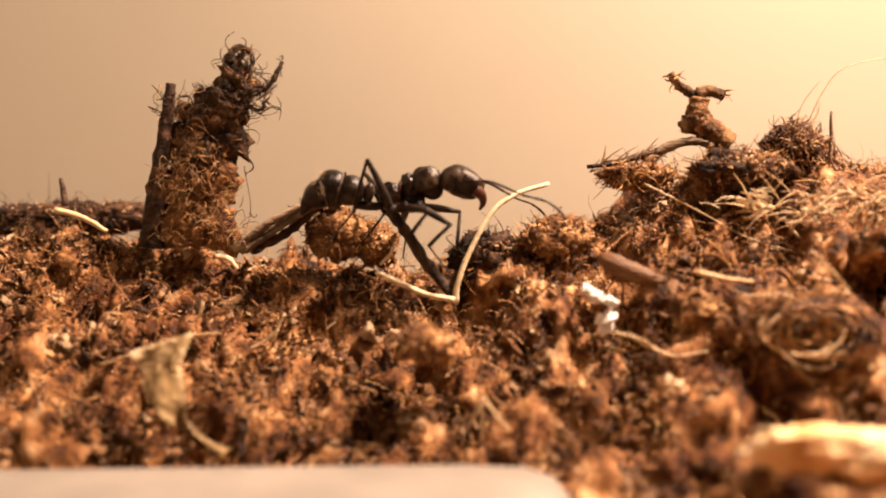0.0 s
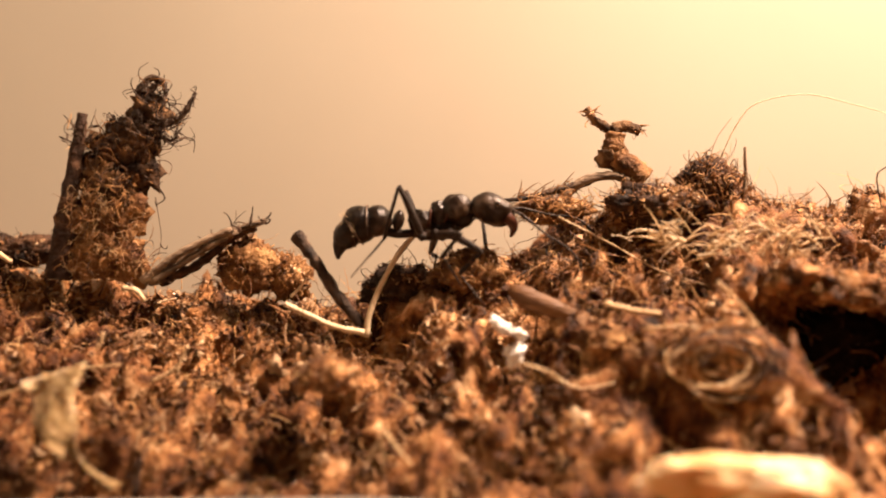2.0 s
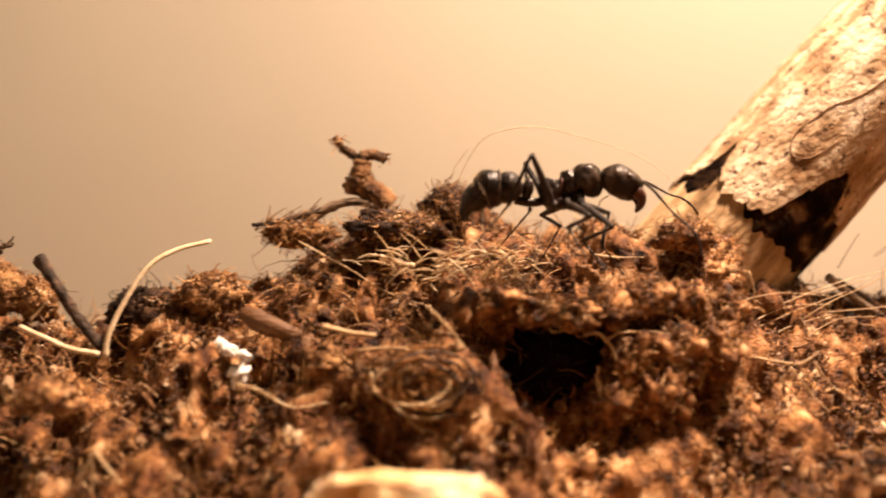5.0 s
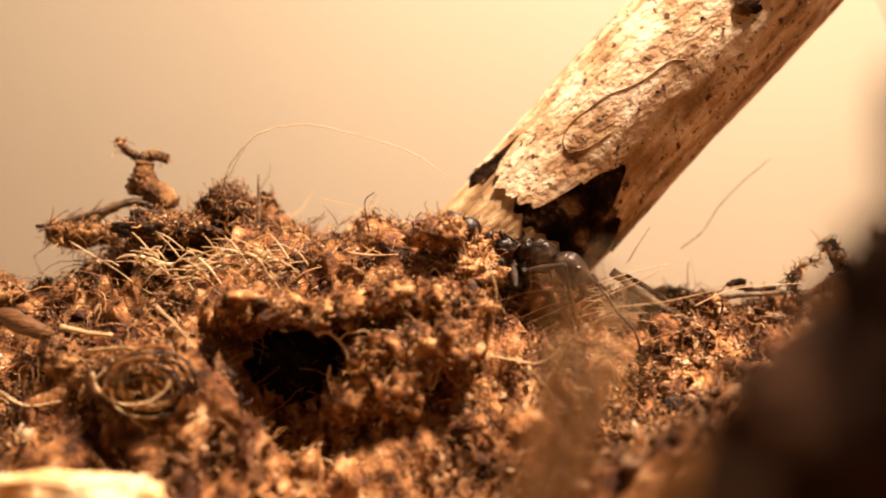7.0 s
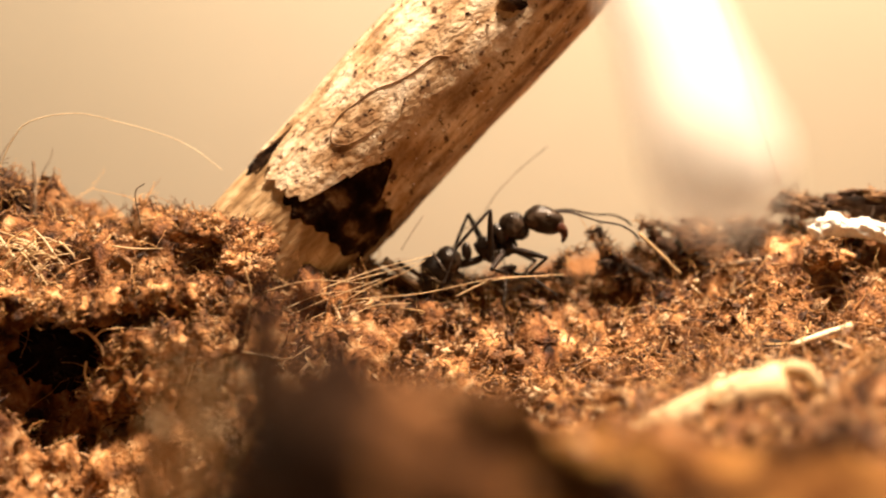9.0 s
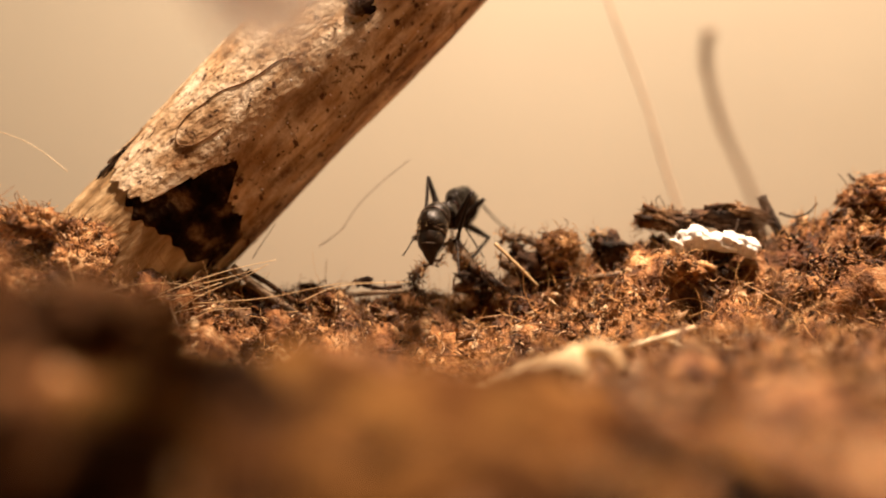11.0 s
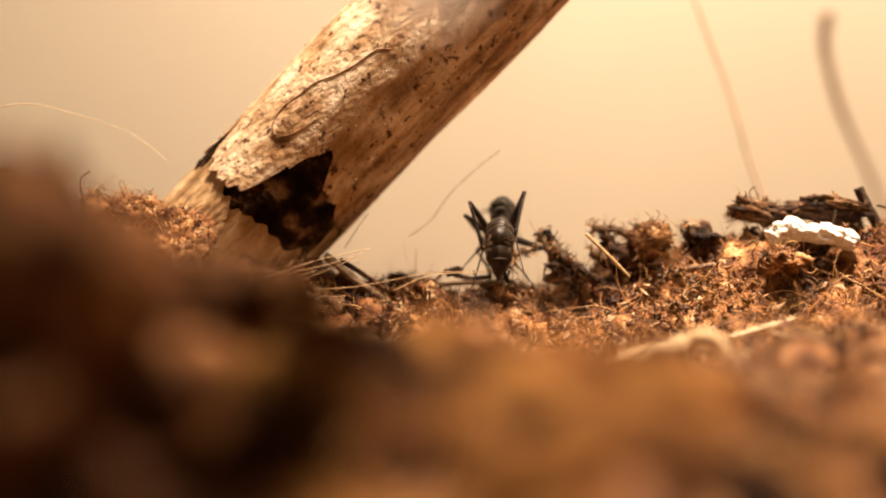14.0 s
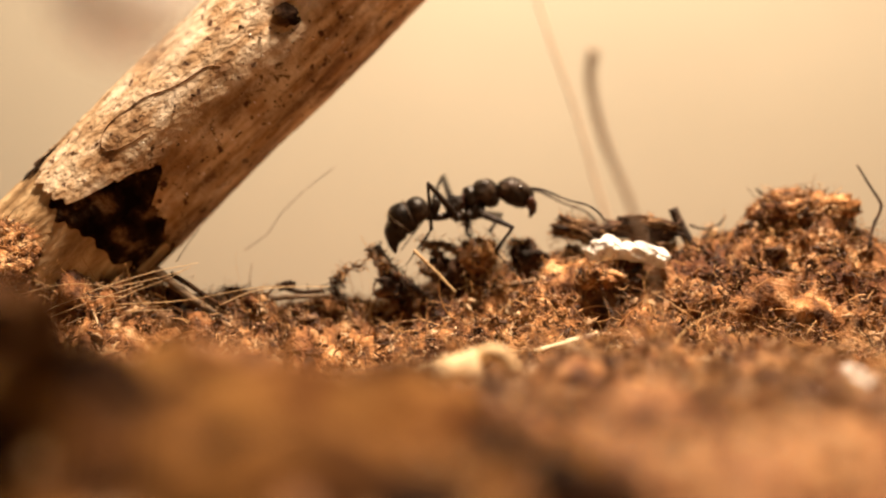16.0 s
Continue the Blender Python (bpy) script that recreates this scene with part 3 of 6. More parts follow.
# ---- the big stick ----
def big_stick():
    foot, head = Vector((44.2, 8.4, 2.1)), Vector((62.6, 8.3, 21.4))
    along = (head - foot).normalized()
    facing = Vector((0, -1, 0))
    facing = (facing - along * facing.dot(along)).normalized()
    across = along.cross(facing)
    if across.x < 0:
        across = -across
    # local axes: x across to the under side, y away from the front, z along the stick
    m = Matrix((across, -facing, along)).transposed().to_4x4()
    m.translation = (foot - across * 0.2) * MM
    thing = holder("big_stick")
    thing.matrix_basis = m
    r0, s0, s1 = 5.7, -12.0, 64.0

    def radius(a, s):
        return 1 + 0.035 * noise.noise(Vector((math.cos(a) * 1.2, math.sin(a) * 1.2, s * 0.09))) + 0.012 * noise.noise(Vector((math.cos(a) * 6, math.sin(a) * 6, s * 0.5)))

    def edge(u):
        e = np.interp(u, (-1, -0.92, -0.86, -0.78, -0.6, -0.3, -0.05, 0.06, 0.18, 0.33, 0.42, 0.55, 0.7, 0.85, 1), (2.8, 3.6, 6.6, 4.0, 2.6, 2.4, 3.4, 5.8, 7.8, 9.8, 9.4, 7.6, 7.0, 6.6, 5.6))
        return float(e)

    n = 72
    bm = bmesh.new()
    rings = []
    for j in range(96):
        s = s0 + (s1 - s0) * j / 95
        ring = []
        for k in range(n):
            a = 2 * math.pi * k / n
            r = r0 * radius(a, s) * (1 + 0.02 * noise.noise(Vector((k * 1.7, s * 0.25, 3))))
            ring.append(bm.verts.new((math.sin(a) * r, -math.cos(a) * r, s)))
        rings.append(ring)
    for a, b in zip(rings, rings[1:]):
        for k in range(n):
            bm.faces.new((a[k], a[(k + 1) % n], b[(k + 1) % n], b[k]))
    bm.faces.new(rings[-1])
    bm.faces.new(rings[0][::-1])
    part("core", bm, M_CORE, thing, "golden fibrous wood laid bare at the foot")
    # the smooth skin ends in a ragged lip, with real thickness
    bm = bmesh.new()
    outer, inner = [], []
    n2, rows = 180, 130
    lip = []
    for k in range(n2):
        a = 2 * math.pi * k / n2
        u = math.sin(a)
        e = edge(u) if math.cos(a) > -0.1 else 2.0
        lip.append(e + 0.6 * noise.noise(Vector((math.cos(a) * 9, math.sin(a) * 9, 1))) + 0.5 * noise.noise(Vector((math.cos(a) * 25, math.sin(a) * 25, 5))))
    for j in range(rows):
        f = (j / (rows - 1)) ** 1.25
        ring = []
        for k in range(n2):
            a = 2 * math.pi * k / n2
            s = lip[k] + (s1 - lip[k]) * f
            dent = 0.0
            du, ds = (math.sin(a) - 0.12), (s - 23.9)
            if math.cos(a) > 0:
                dent = 0.9 * math.exp(-((du * 5.8 / 0.95) ** 2 + (ds / 1.25) ** 2))
            r = (r0 + 0.3) * radius(a, s) - dent + 0.05 * noise.noise(Vector((u * 8, math.cos(a) * 8, s * 1.4)))
            ring.append(bm.verts.new((math.sin(a) * r, -math.cos(a) * r, s)))
        outer.append(ring)
    inner = [bm.verts.new((v.co.x * 0.95, v.co.y * 0.95, v.co.z + 0.25)) for v in outer[0]]
    for a, b in zip([inner] + outer, outer):
        for k in range(n2):
            bm.faces.new((a[k], a[(k + 1) % n2], b[(k + 1) % n2], b[k]))
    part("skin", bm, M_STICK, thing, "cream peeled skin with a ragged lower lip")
    # rotten black band under the lip
    bm = bmesh.new()
    rings = []
    for j in range(14):
        ring = []
        for k in range(n2):
            a = 2 * math.pi * k / n2
            low = float(np.interp(math.sin(a), (-1, -0.8, -0.45, -0.3, 0, 0.3, 0.52, 0.68, 0.78), (2.0, 2.2, 2.6, 2.5, 1.9, 2.2, 2.4, 2.2, 2.4))) - 1.0 * noise.noise(Vector((math.cos(a) * 5, math.sin(a) * 5, 9))) - 0.7 * noise.noise(Vector((math.cos(a) * 7, math.sin(a) * 7, 4)))
            s = low + (lip[k] + 1.2 - low) * j / 13
            r = (r0 + 0.14 + 0.12 * noise.noise(Vector((math.sin(a) * 9, math.cos(a) * 9, s)))) * radius(a, s)
            if j == 0:
                r = (r0 + 0.02) * radius(a, s)
            ring.append(bm.verts.new((math.sin(a) * r, -math.cos(a) * r, s)))
        rings.append(ring)
    for a, b in zip(rings, rings[1:]):
        for k in range(n2):
            u = math.sin(2 * math.pi * k / n2)
            if math.cos(2 * math.pi * k / n2) > -0.2 and (-0.42 < u < 0.93 or u < -0.8):
                bm.faces.new((a[k], a[(k + 1) % n2], b[(k + 1) % n2], b[k]))
    for v in [v for v in bm.verts if not v.link_faces]:
        bm.verts.remove(v)
    part("rotten_band", bm, M_CHAR, thing, "black rotten wood under the broken skin")
    part("knot_hole", blob((0.68, -5.35, 23.9), (1.0, 0.7, 1.2), amp=0.5, size=1.8, seed=3, fine=0.3), M_CHAR, thing, "dark knot hole")

    def on_skin(u, s, lift=0.0):
        a = math.asin(max(-0.99, min(0.99, u)))
        r = (r0 + 0.3 + lift) * radius(a, s)
        return (math.sin(a) * r, -math.cos(a) * r, s)

    loop = [(0.02, 18.0), (-0.10, 17.2), (-0.16, 15.4), (-0.24, 14.0), (-0.36, 12.6), (-0.42, 11.0), (-0.46, 9.6), (-0.42, 8.4), (-0.30, 7.8), (-0.16, 8.4), (-0.08, 9.6), (-0.04, 10.8)]
    part("insect_trail", strand([on_skin(u, s, 0.02) for u, s in loop], 0.055, 0.05, 5, 5, 0.5), M_TRAIL, thing, "thin dark looping trail in the skin")
    for k in range(330):
        u, s = (random.uniform(-0.98, -0.8), random.uniform(-0.9, 0.95), random.uniform(0.1, 0.97), random.uniform(0.1, 0.97))[k % 4], random.uniform(3, 34)
        if s < edge(u) + 1 or (abs(u - 0.12) < 0.28 and abs(s - 23.9) < 2.4):
            continue
        p = on_skin(u, s, -0.02)
        white = random.random() < 0.3
        rr = random.uniform(0.035, 0.12)
        part("grain" if white else "bark_flake", blob(p, (rr, rr * 0.6, rr * random.uniform(0.6, 1.6)), (random.uniform(0, 90), 0, random.uniform(0, 90)), 1, 0.4, 1.3, k), M_WHITE if white else M_BARK, thing)
    return tagged(thing, "thick pale peeled stick with rotten foot leaning from soil", "stick")


big_stick()


# ---- things on the bank ----
def thing_of(name, bm, mat, label, category, at=(0, 0, 0), group=""):
    ob = part(name, bm, mat)
    ob.matrix_basis = pose(*[c * MM for c in at])
    return tagged(ob, label, category, group)


def stem(name, label, pts, r0, r1, mat, category="twig", rough=0.25, n=7, group=""):
    return thing_of(name, strand(pts, r0, r1, n, 6, rough), mat, label, category, group=group)


def shreds(bm, base, spread, count, long, thick, lean=(0, 0, 0), sink=0.0):
    """Frayed fibres round the points of base."""
    for k in range(count):
        c = Vector(random.choice(base)) + Vector([random.uniform(-s, s) for s in spread])
        w = (Vector((random.gauss(0, 1), random.gauss(0, 0.7), random.gauss(0, 1))) + Vector(lean)).normalized()
        q = Vector((random.uniform(-1, 1), random.uniform(-0.6, 0.6), random.uniform(-1, 1))) * 0.5
        l = random.uniform(*long)
        r = random.uniform(*thick)
        e = Vector((random.uniform(-1, 1), random.uniform(-1, 1), random.uniform(-1, 1))) * 0.45
        strand([c, c + w * l * 0.4 + q * l * 0.5, c + w * l * 0.75 + (q + e) * l * 0.5, c + w * l * 0.8 + e * l * 1.2], r, r * 0.4, 4, 3, 0.3, bm)
    return bm


def between(points, count):
    line = smooth_line(points, 8)
    return [line[int(i * (len(line) - 1) / max(1, count - 1))] for i in range(count)]


def frayed_tuft():
    """Upright dark bark splinter with a ragged mass of fibre."""
    t = holder("bark_tuft")
    edge = [(-21.7, 3.5, -0.9), (-21.4, 3.5, 1.2), (-20.9, 3.5, 4.7), (-20.4, 3.5, 7.8), (-20, 3.5, 10.4)]
    part("splinter", strand(edge, 0.9, 0.34, 10, 8, 0.3), M_BARK, t, "dark upright bark splinter")
    part("splinter", strand([(-21.1, 3.9, -0.3), (-20.1, 3.9, 2.8), (-19.3, 3.9, 5.9), (-19, 3.9, 8.8)], 0.7, 0.3, 8, 6, 0.6), M_BARK, t, "dark upright bark splinter")
    bm = bmesh.new()
    for k, (c, r) in enumerate(zip([(-17.7, 3.8, 7.8), (-16.5, 3.8, 8.7), (-16, 3.8, 6.4), (-18.9, 3.8, 6.2), (-17.3, 3.8, 5.1), (-15.5, 3.8, 10.5)], ((1.6, 0.6, 1.2), (1.6, 0.6, 1.4), (1.3, 0.5, 1.2), (1.4, 0.5, 1.8), (1.4, 0.6, 1.5), (1.1, 0.5, 1.4)))):
        blob(c, r, (0, 25 * k, 0), 3, 0.9, 2.2, k + 1, bm, 0.5)
    part("bark_mass", bm, M_ROTBARK, t, "crumbling dark bark")
    bm = bmesh.new()
    for k, (c, r) in enumerate(zip([(-18.7, 3.6, 2.3), (-17.9, 3.6, 0.8), (-17.1, 3.6, 3.5), (-19.3, 3.6, 0.8), (-16.7, 3.6, 0), (-19.6, 3.6, 3.5)], ((1.6, 0.6, 1.8), (1.9, 0.7, 1.4), (1.3, 0.5, 1.5), (1.5, 0.6, 1.9), (1.4, 0.6, 1.1), (1.2, 0.5, 1.5)))):
        blob(c, r, (0, 15 * k, 0), 3, 0.8, 2.0, k + 11, bm, 0.5)
    part("fluff", bm, M_ORANGE, t, "matted orange-brown fluff")
    core = [(-20, 3.6, 8.6), (-19, 3.6, 7.4), (-17.8, 3.6, 8.1), (-16.7, 3.6, 8.9), (-15.5, 3.6, 10.1), (-14.9, 3.6, 9.1), (-16.3, 3.6, 7.4), (-17.1, 3.6, 5.8), (-18.2, 3.6, 6.2), (-19.2, 3.6, 5.1), (-15.1, 3.6, 11.6), (-14.1, 3.6, 9.7), (-15.7, 3.6, 8.1)]
    tagged(part("fibre", shreds(bmesh.new(), core, (0.9, 0.8, 0.9), 420, (0.5, 1.7), (0.02, 0.07), (0.3, 0, 0.5)), M_DARKTWIG, t, "frayed dark fibres"), kind="stuff")
    tagged(part("fibre", shreds(bmesh.new(), core, (1.0, 0.8, 1.0), 150, (0.5, 1.5), (0.02, 0.05), (0.2, 0, 0.3)), M_FIBRE, t, "frayed brown fibres"), kind="stuff")
    low = [(-20, 3, 3.9), (-18.8, 3, 3.1), (-17.7, 3, 3.8), (-16.5, 3, 2.7), (-19.2, 3, 1.6), (-17.9, 3, 1.4), (-16.5, 3, 0.8), (-20.4, 3, 0.8), (-15.8, 3, -0), (-18.5, 3, 0), (-17.1, 3, 5), (-19.4, 3, 5.4)]
    tagged(part("fibre", shreds(bmesh.new(), low, (1.0, 0.8, 1.0), 420, (0.4, 1.3), (0.02, 0.05)), M_FIBRE, t, "golden curled fibres"), kind="stuff")
    tagged(part("fibre", shreds(bmesh.new(), low, (0.9, 0.9, 1.1), 170, (0.5, 1.5), (0.014, 0.035)), M_STRAW, t, "pale curled fibres"), kind="stuff")
    for pts, r in (([(-16, 3.6, 10.3), (-16.2, 3.6, 11.6), (-15.8, 3.6, 12.5), (-15, 3.6, 12.8), (-14.4, 3.6, 12.2), (-14.6, 3.6, 11), (-15.2, 3.6, 10.2)], 0.26), ([(-14.9, 3.6, 9.1), (-14, 3.6, 9.8), (-13.2, 3.6, 10.2), (-12.6, 3.6, 11.2), (-12.3, 3.6, 11.8)], 0.26), ([(-15.6, 3.8, 6.2), (-15, 3.8, 5.4), (-14.5, 3.8, 4.6), (-15.1, 3.8, 4.1)], 0.08), ([(-18.1, 3.6, 8.9), (-18.3, 3.6, 9.7), (-17.8, 3.6, 10.1)], 0.2),
                   ([(-16.7, 3.6, 9.7), (-16, 3.6, 10.8), (-15.3, 3.6, 12), (-14.9, 3.6, 12.5)], 0.3), ([(-14.7, 3.6, 8.7), (-13.9, 3.6, 8.5), (-13.5, 3.6, 9.1)], 0.14), ([(-15.2, 4, 4.7), (-14.8, 4, 1.9), (-15.1, 4, 0.4)], 0.03), ([(-16.7, 3.6, 8.5), (-17.4, 3.6, 9.5), (-17.2, 3.6, 10.1)], 0.12)):
        part("shred", strand(pts, r, r * 0.5, 7, 5, 0.9), M_DARKTWIG, t)
        tagged(part("fray", shreds(bmesh.new(), between(pts, 7), (0.12, 0.2, 0.12), 26 if r > 0.1 else 3, (0.25, 0.8), (0.02, 0.06)), M_DARKTWIG, t), kind="stuff")
    return tagged(t, "tall frayed tuft of dark bark and coir fibre standing in soil", "bark")


frayed_tuft()


def bark_slab():
    t = holder("bark_slab")
    for k, pts in enumerate(([(-15.8, 3, -1.1), (-13.8, 3, 0.4), (-11.5, 3, 1.7), (-9.7, 3, 2.3)], [(-15.4, 3.2, -1.2), (-13.3, 3.2, -0), (-11.2, 3.2, 1.3), (-9.4, 3.2, 2.3)], [(-14.8, 3.6, -1.2), (-12.8, 3.6, -0.3), (-11.1, 3.6, 0.9), (-9.3, 3.6, 2.5)], [(-15.1, 4, -0.8), (-12.9, 4, 0.7), (-11, 4, 2), (-7.6, 4, 3)], [(-13.8, 4.3, -0.8), (-11.8, 4.3, 0.4), (-9.9, 4.3, 1.9), (-8.3, 4.3, 2.5)])):
        part("layer", strand(pts, 0.34, 0.2, 6, 6, 0.6), M_GREYBARK if k in (0, 1, 3) else M_BARK, t)
    tagged(part("fray", shreds(bmesh.new(), [(-9.7, 3.4, 2.5), (-8.5, 3.4, 2.7), (-7.7, 3.4, 2.9), (-11.2, 3.4, 1.5), (-14.3, 3.4, -0.6)], (0.3, 0.3, 0.2), 30, (0.4, 1.2), (0.03, 0.09), (0.9, 0, 0.3)), M_DARKTWIG, t), kind="stuff")
    return tagged(t, "weathered grey-brown bark slab lying aslant on the soil", "bark")


bark_slab()


def fluffy(name, at, radii, mat, label, category, hairs, seed, hair_mat=None, rough=0.5, grain=0.3):
    t = holder(name, *at)
    part("lump", blob((0, 0, 0), radii, (0, 0, 0), 4, 0.7 * rough, 1.7, seed, fine=0.35), mat, t)
    bm = bmesh.new()
    for k in range(int(hairs * 1.6)):
        d = Vector((random.gauss(0, 1), random.gauss(-0.4, 1), random.gauss(0.3, 1))).normalized()
        p = Vector((d.x * radii[0], d.y * radii[1], d.z * radii[2])) * random.uniform(0.85, 1.05)
        q = Vector((random.uniform(-1, 1), random.uniform(-1, 1), random.uniform(-1, 1)))
        e = Vector((random.uniform(-1, 1), random.uniform(-1, 1), random.uniform(-1, 1)))
        l = random.uniform(0.35, 1.3)
        r = random.uniform(0.02, 0.06)
        strand([p, p + d * 0.2 * l + q * 0.35 * l, p + d * 0.22 * l + q * 0.7 * l + e * 0.2 * l, p + d * 0.12 * l + q * 0.75 * l + e * 0.6 * l], r, 0.5 * r, 3, 3, 0.3, bm)
    tagged(part("fibre", bm, hair_mat or M_FIBRE, t), kind="stuff")
    bm = bmesh.new()
    for k in range(hairs * 2):
        d = Vector((random.gauss(0, 1), random.gauss(-0.4, 1), random.gauss(0.3, 1))).normalized()
        p = Vector((d.x * radii[0], d.y * radii[1], d.z * radii[2])) * random.uniform(0.85, 1.06)
        s = random.uniform(0.05, 0.6 * grain)
        blob(p, (s * 1.4, s * 0.6, s * 0.8), (random.uniform(0, 180), random.uniform(0, 180), 0), 1, 1.1, 2.3, k, bm)
    tagged(part("crumb", bm, M_CRUMB, t), kind="stuff")
    return tagged(t, label, category)


fluffy("soil_clump", (-9, 5, -0.1), (2.0, 1.5, 1.9), M_ORANGE, "orange-brown fluffy clump beside the bark slab", "soil clump", 150, 2)
fluffy("soil_clump", (-6.3, 5.5, -0.9), (1.5, 1.2, 1.5), M_ORANGE, "small orange-brown fluffy clump behind the bent twig", "soil clump", 90, 3)
fluffy("soil_clump", (20, -3.4, -6.4), (4.0, 1.8, 2.3), M_SOIL, "round nest-like clump of curled brown fibres", "soil clump", 520, 5, rough=0.6)
fluffy("soil_clump", (101.8, 7.5, 5.6), (4.1, 2.4, 2.0), M_SOIL, "sunlit mound of golden-brown coir crumbs", "soil clump", 420, 8, grain=0.45)
fluffy("soil_clump", (23.2, 6, 5.6), (1.8, 1.3, 1.6), M_BARK, "dark knobbly soil clump on the crest", "soil clump", 150, 9)
fluffy("soil_clump", (45.3, 0.4, -11), (4.4, 1.6, 1.6), M_ORANGE, "pale brown layered clump of fibre", "soil clump", 120, 12, rough=0.7)
fluffy("soil_clump", (41.1, 2.8, 1.7), (2.6, 1.5, 2.0), M_SOIL, "crumbly dark soil clump with a hollow", "soil clump", 170, 14)
fluffy("soil_clump", (12.3, 5.8, 3.7), (2.4, 1.2, 0.9), M_ORANGE, "hazy golden fibre mass under the crest twig", "soil clump", 260, 19)
fluffy("soil_clump", (92.8, 3, -1.5), (3.0, 1.8, 1.7), M_SOIL, "rough brown clump of coir below the perlite", "soil clump", 160, 15)
fluffy("soil_clump", (14.5, -2.4, -5.1), (1.5, 1.1, 1.2), M_ORANGE, "small pale brown pellet of soil", "soil clump", 14, 16, rough=0.3)
fluffy("soil_clump", (1.8, 4.5, -1.7), (2.6, 1.2, 1.6), M_BARK, "dark fibrous lump behind the pale stem", "soil clump", 140, 17, M_DARKTWIG)
fluffy("soil_clump", (6.4, 3.5, -0.6), (2.4, 1.4, 1.5), M_ORANGE, "golden-brown fluffy clump under the ant", "soil clump", 150, 18)
fluffy("soil_clump", (75.8, 7, 1.9), (1.6, 1.2, 1.3), M_ORANGE, "small glinting clump between dark bark chunks", "soil clump", 110, 75)
fluffy("soil_clump", (83.6, 7.5, 4.1), (1.9, 1.0, 0.7), M_ORANGE, "ragged brown clump beside the bark plate", "soil clump", 80, 76)
fluffy("soil_clump", (40.6, 1.5, 0.3), (3.0, 1.8, 1.6), M_SOIL, "dark crumbly clump at the foot of the stick", "soil clump", 140, 77)
fluffy("soil_clump", (26.2, -1.2, -1.2), (1.6, 2.7, 1.1), M_SOIL, "crumbly fibrous lip of soil overhanging a dark hollow", "soil clump", 150, 80, rough=0.9, grain=0.25)
fluffy("soil_clump", (28.7, -1.2, -1.7), (1.5, 2.7, 1), M_SOIL, "crumbly fibrous lip of soil overhanging a dark hollow", "soil clump", 150, 81, rough=0.9, grain=0.25)
fluffy("soil_clump", (31.2, -1.2, -2.2), (1.4, 2.7, 1), M_SOIL, "crumbly fibrous lip of soil overhanging a dark hollow", "soil clump", 150, 82, rough=0.9, grain=0.25)
fluffy("soil_clump", (33.3, -1.2, -1.7), (1.3, 2.7, 1.2), M_SOIL, "crumbly fibrous lip of soil overhanging a dark hollow", "soil clump", 150, 83, rough=0.9, grain=0.25)
fluffy("soil_clump", (36, -1.8, -1.1), (1.7, 1.6, 1.4), M_SOIL, "crumbly fibrous lip of soil overhanging a dark hollow", "soil clump", 150, 84, rough=0.9, grain=0.25)
fluffy("soil_clump", (39, -1.6, -1.5), (1.6, 1.6, 1.5), M_SOIL, "crumbly fibrous lip of soil overhanging a dark hollow", "soil clump", 150, 85, rough=0.9, grain=0.25)
fluffy("soil_clump", (41.5, -1.6, -2.2), (1.2, 1.3, 1.5), M_SOIL, "crumbly fibrous lip of soil overhanging a dark hollow", "soil clump", 150, 86, rough=0.9, grain=0.25)
for x, y, z, r, seed in ((34.8, -2.8, -4.9, 1.7, 101), (37.4, -3.2, -4.6, 1.8, 102), (39.9, -3.0, -4.2, 1.7, 103), (36.2, -3.6, -6.9, 1.8, 104), (33.4, -3.0, -7.6, 1.5, 105)):
    fluffy("soil_clump", (x, y, z), (r, 1.3, r), M_SOIL, "dark crumbly soil held together by fine roots", "soil clump", 110, seed, rough=0.9, grain=0.3)
fluffy("soil_clump", (39.1, -0.2, 3.2), (1.8, 1.6, 1.0), M_SOIL, "small crumbly overhang of soil by the stick", "soil clump", 160, 43, rough=0.9, grain=0.35)
# soil in the dark bark colour, to paint the shadowed part of the crest
fluffy("soil_clump", (19.2, 4.2, 4.0), (3.2, 1.8, 1.2), M_BARK, "crumbly overhanging crest of soil, coloured dark for its shade", "soil clump", 280, 44, rough=0.9, grain=0.35)
fluffy("soil_clump", (-2.4, -4, -6.7), (1.7, 1.4, 1.0), M_SOIL, "small lip of soil over a dark hole", "soil clump", 100, 45, rough=0.8)
fluffy("soil_clump", (84.5, 3.4, 0.4), (1.5, 1.3, 0.9), M_SOIL, "small lip of soil over a dark hole", "soil clump", 100, 46, rough=0.8)

fluffy("soil_clump", (19.9, -13.2, -13.6), (6.5, 2.2, 2.2), M_SOIL, "low brown heap of soil under the food chunk", "soil clump", 200, 90)


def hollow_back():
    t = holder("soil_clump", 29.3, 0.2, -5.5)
    # black lump added so that the hollow reads as unlit
    part("lump", blob((0, 0, 0), (3.5, 1.8, 2.6), (0, 0, 0), 4, 0.5, 1.8, 91, fine=0.4), M_HOLLOWSHADE, t)
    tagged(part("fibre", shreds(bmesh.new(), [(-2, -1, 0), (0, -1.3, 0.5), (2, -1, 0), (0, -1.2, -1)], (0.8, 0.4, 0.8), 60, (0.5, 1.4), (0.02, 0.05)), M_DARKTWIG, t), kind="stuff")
    return tagged(t, "soil at the back of the hollow, coloured black for shade", "soil clump")


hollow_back()


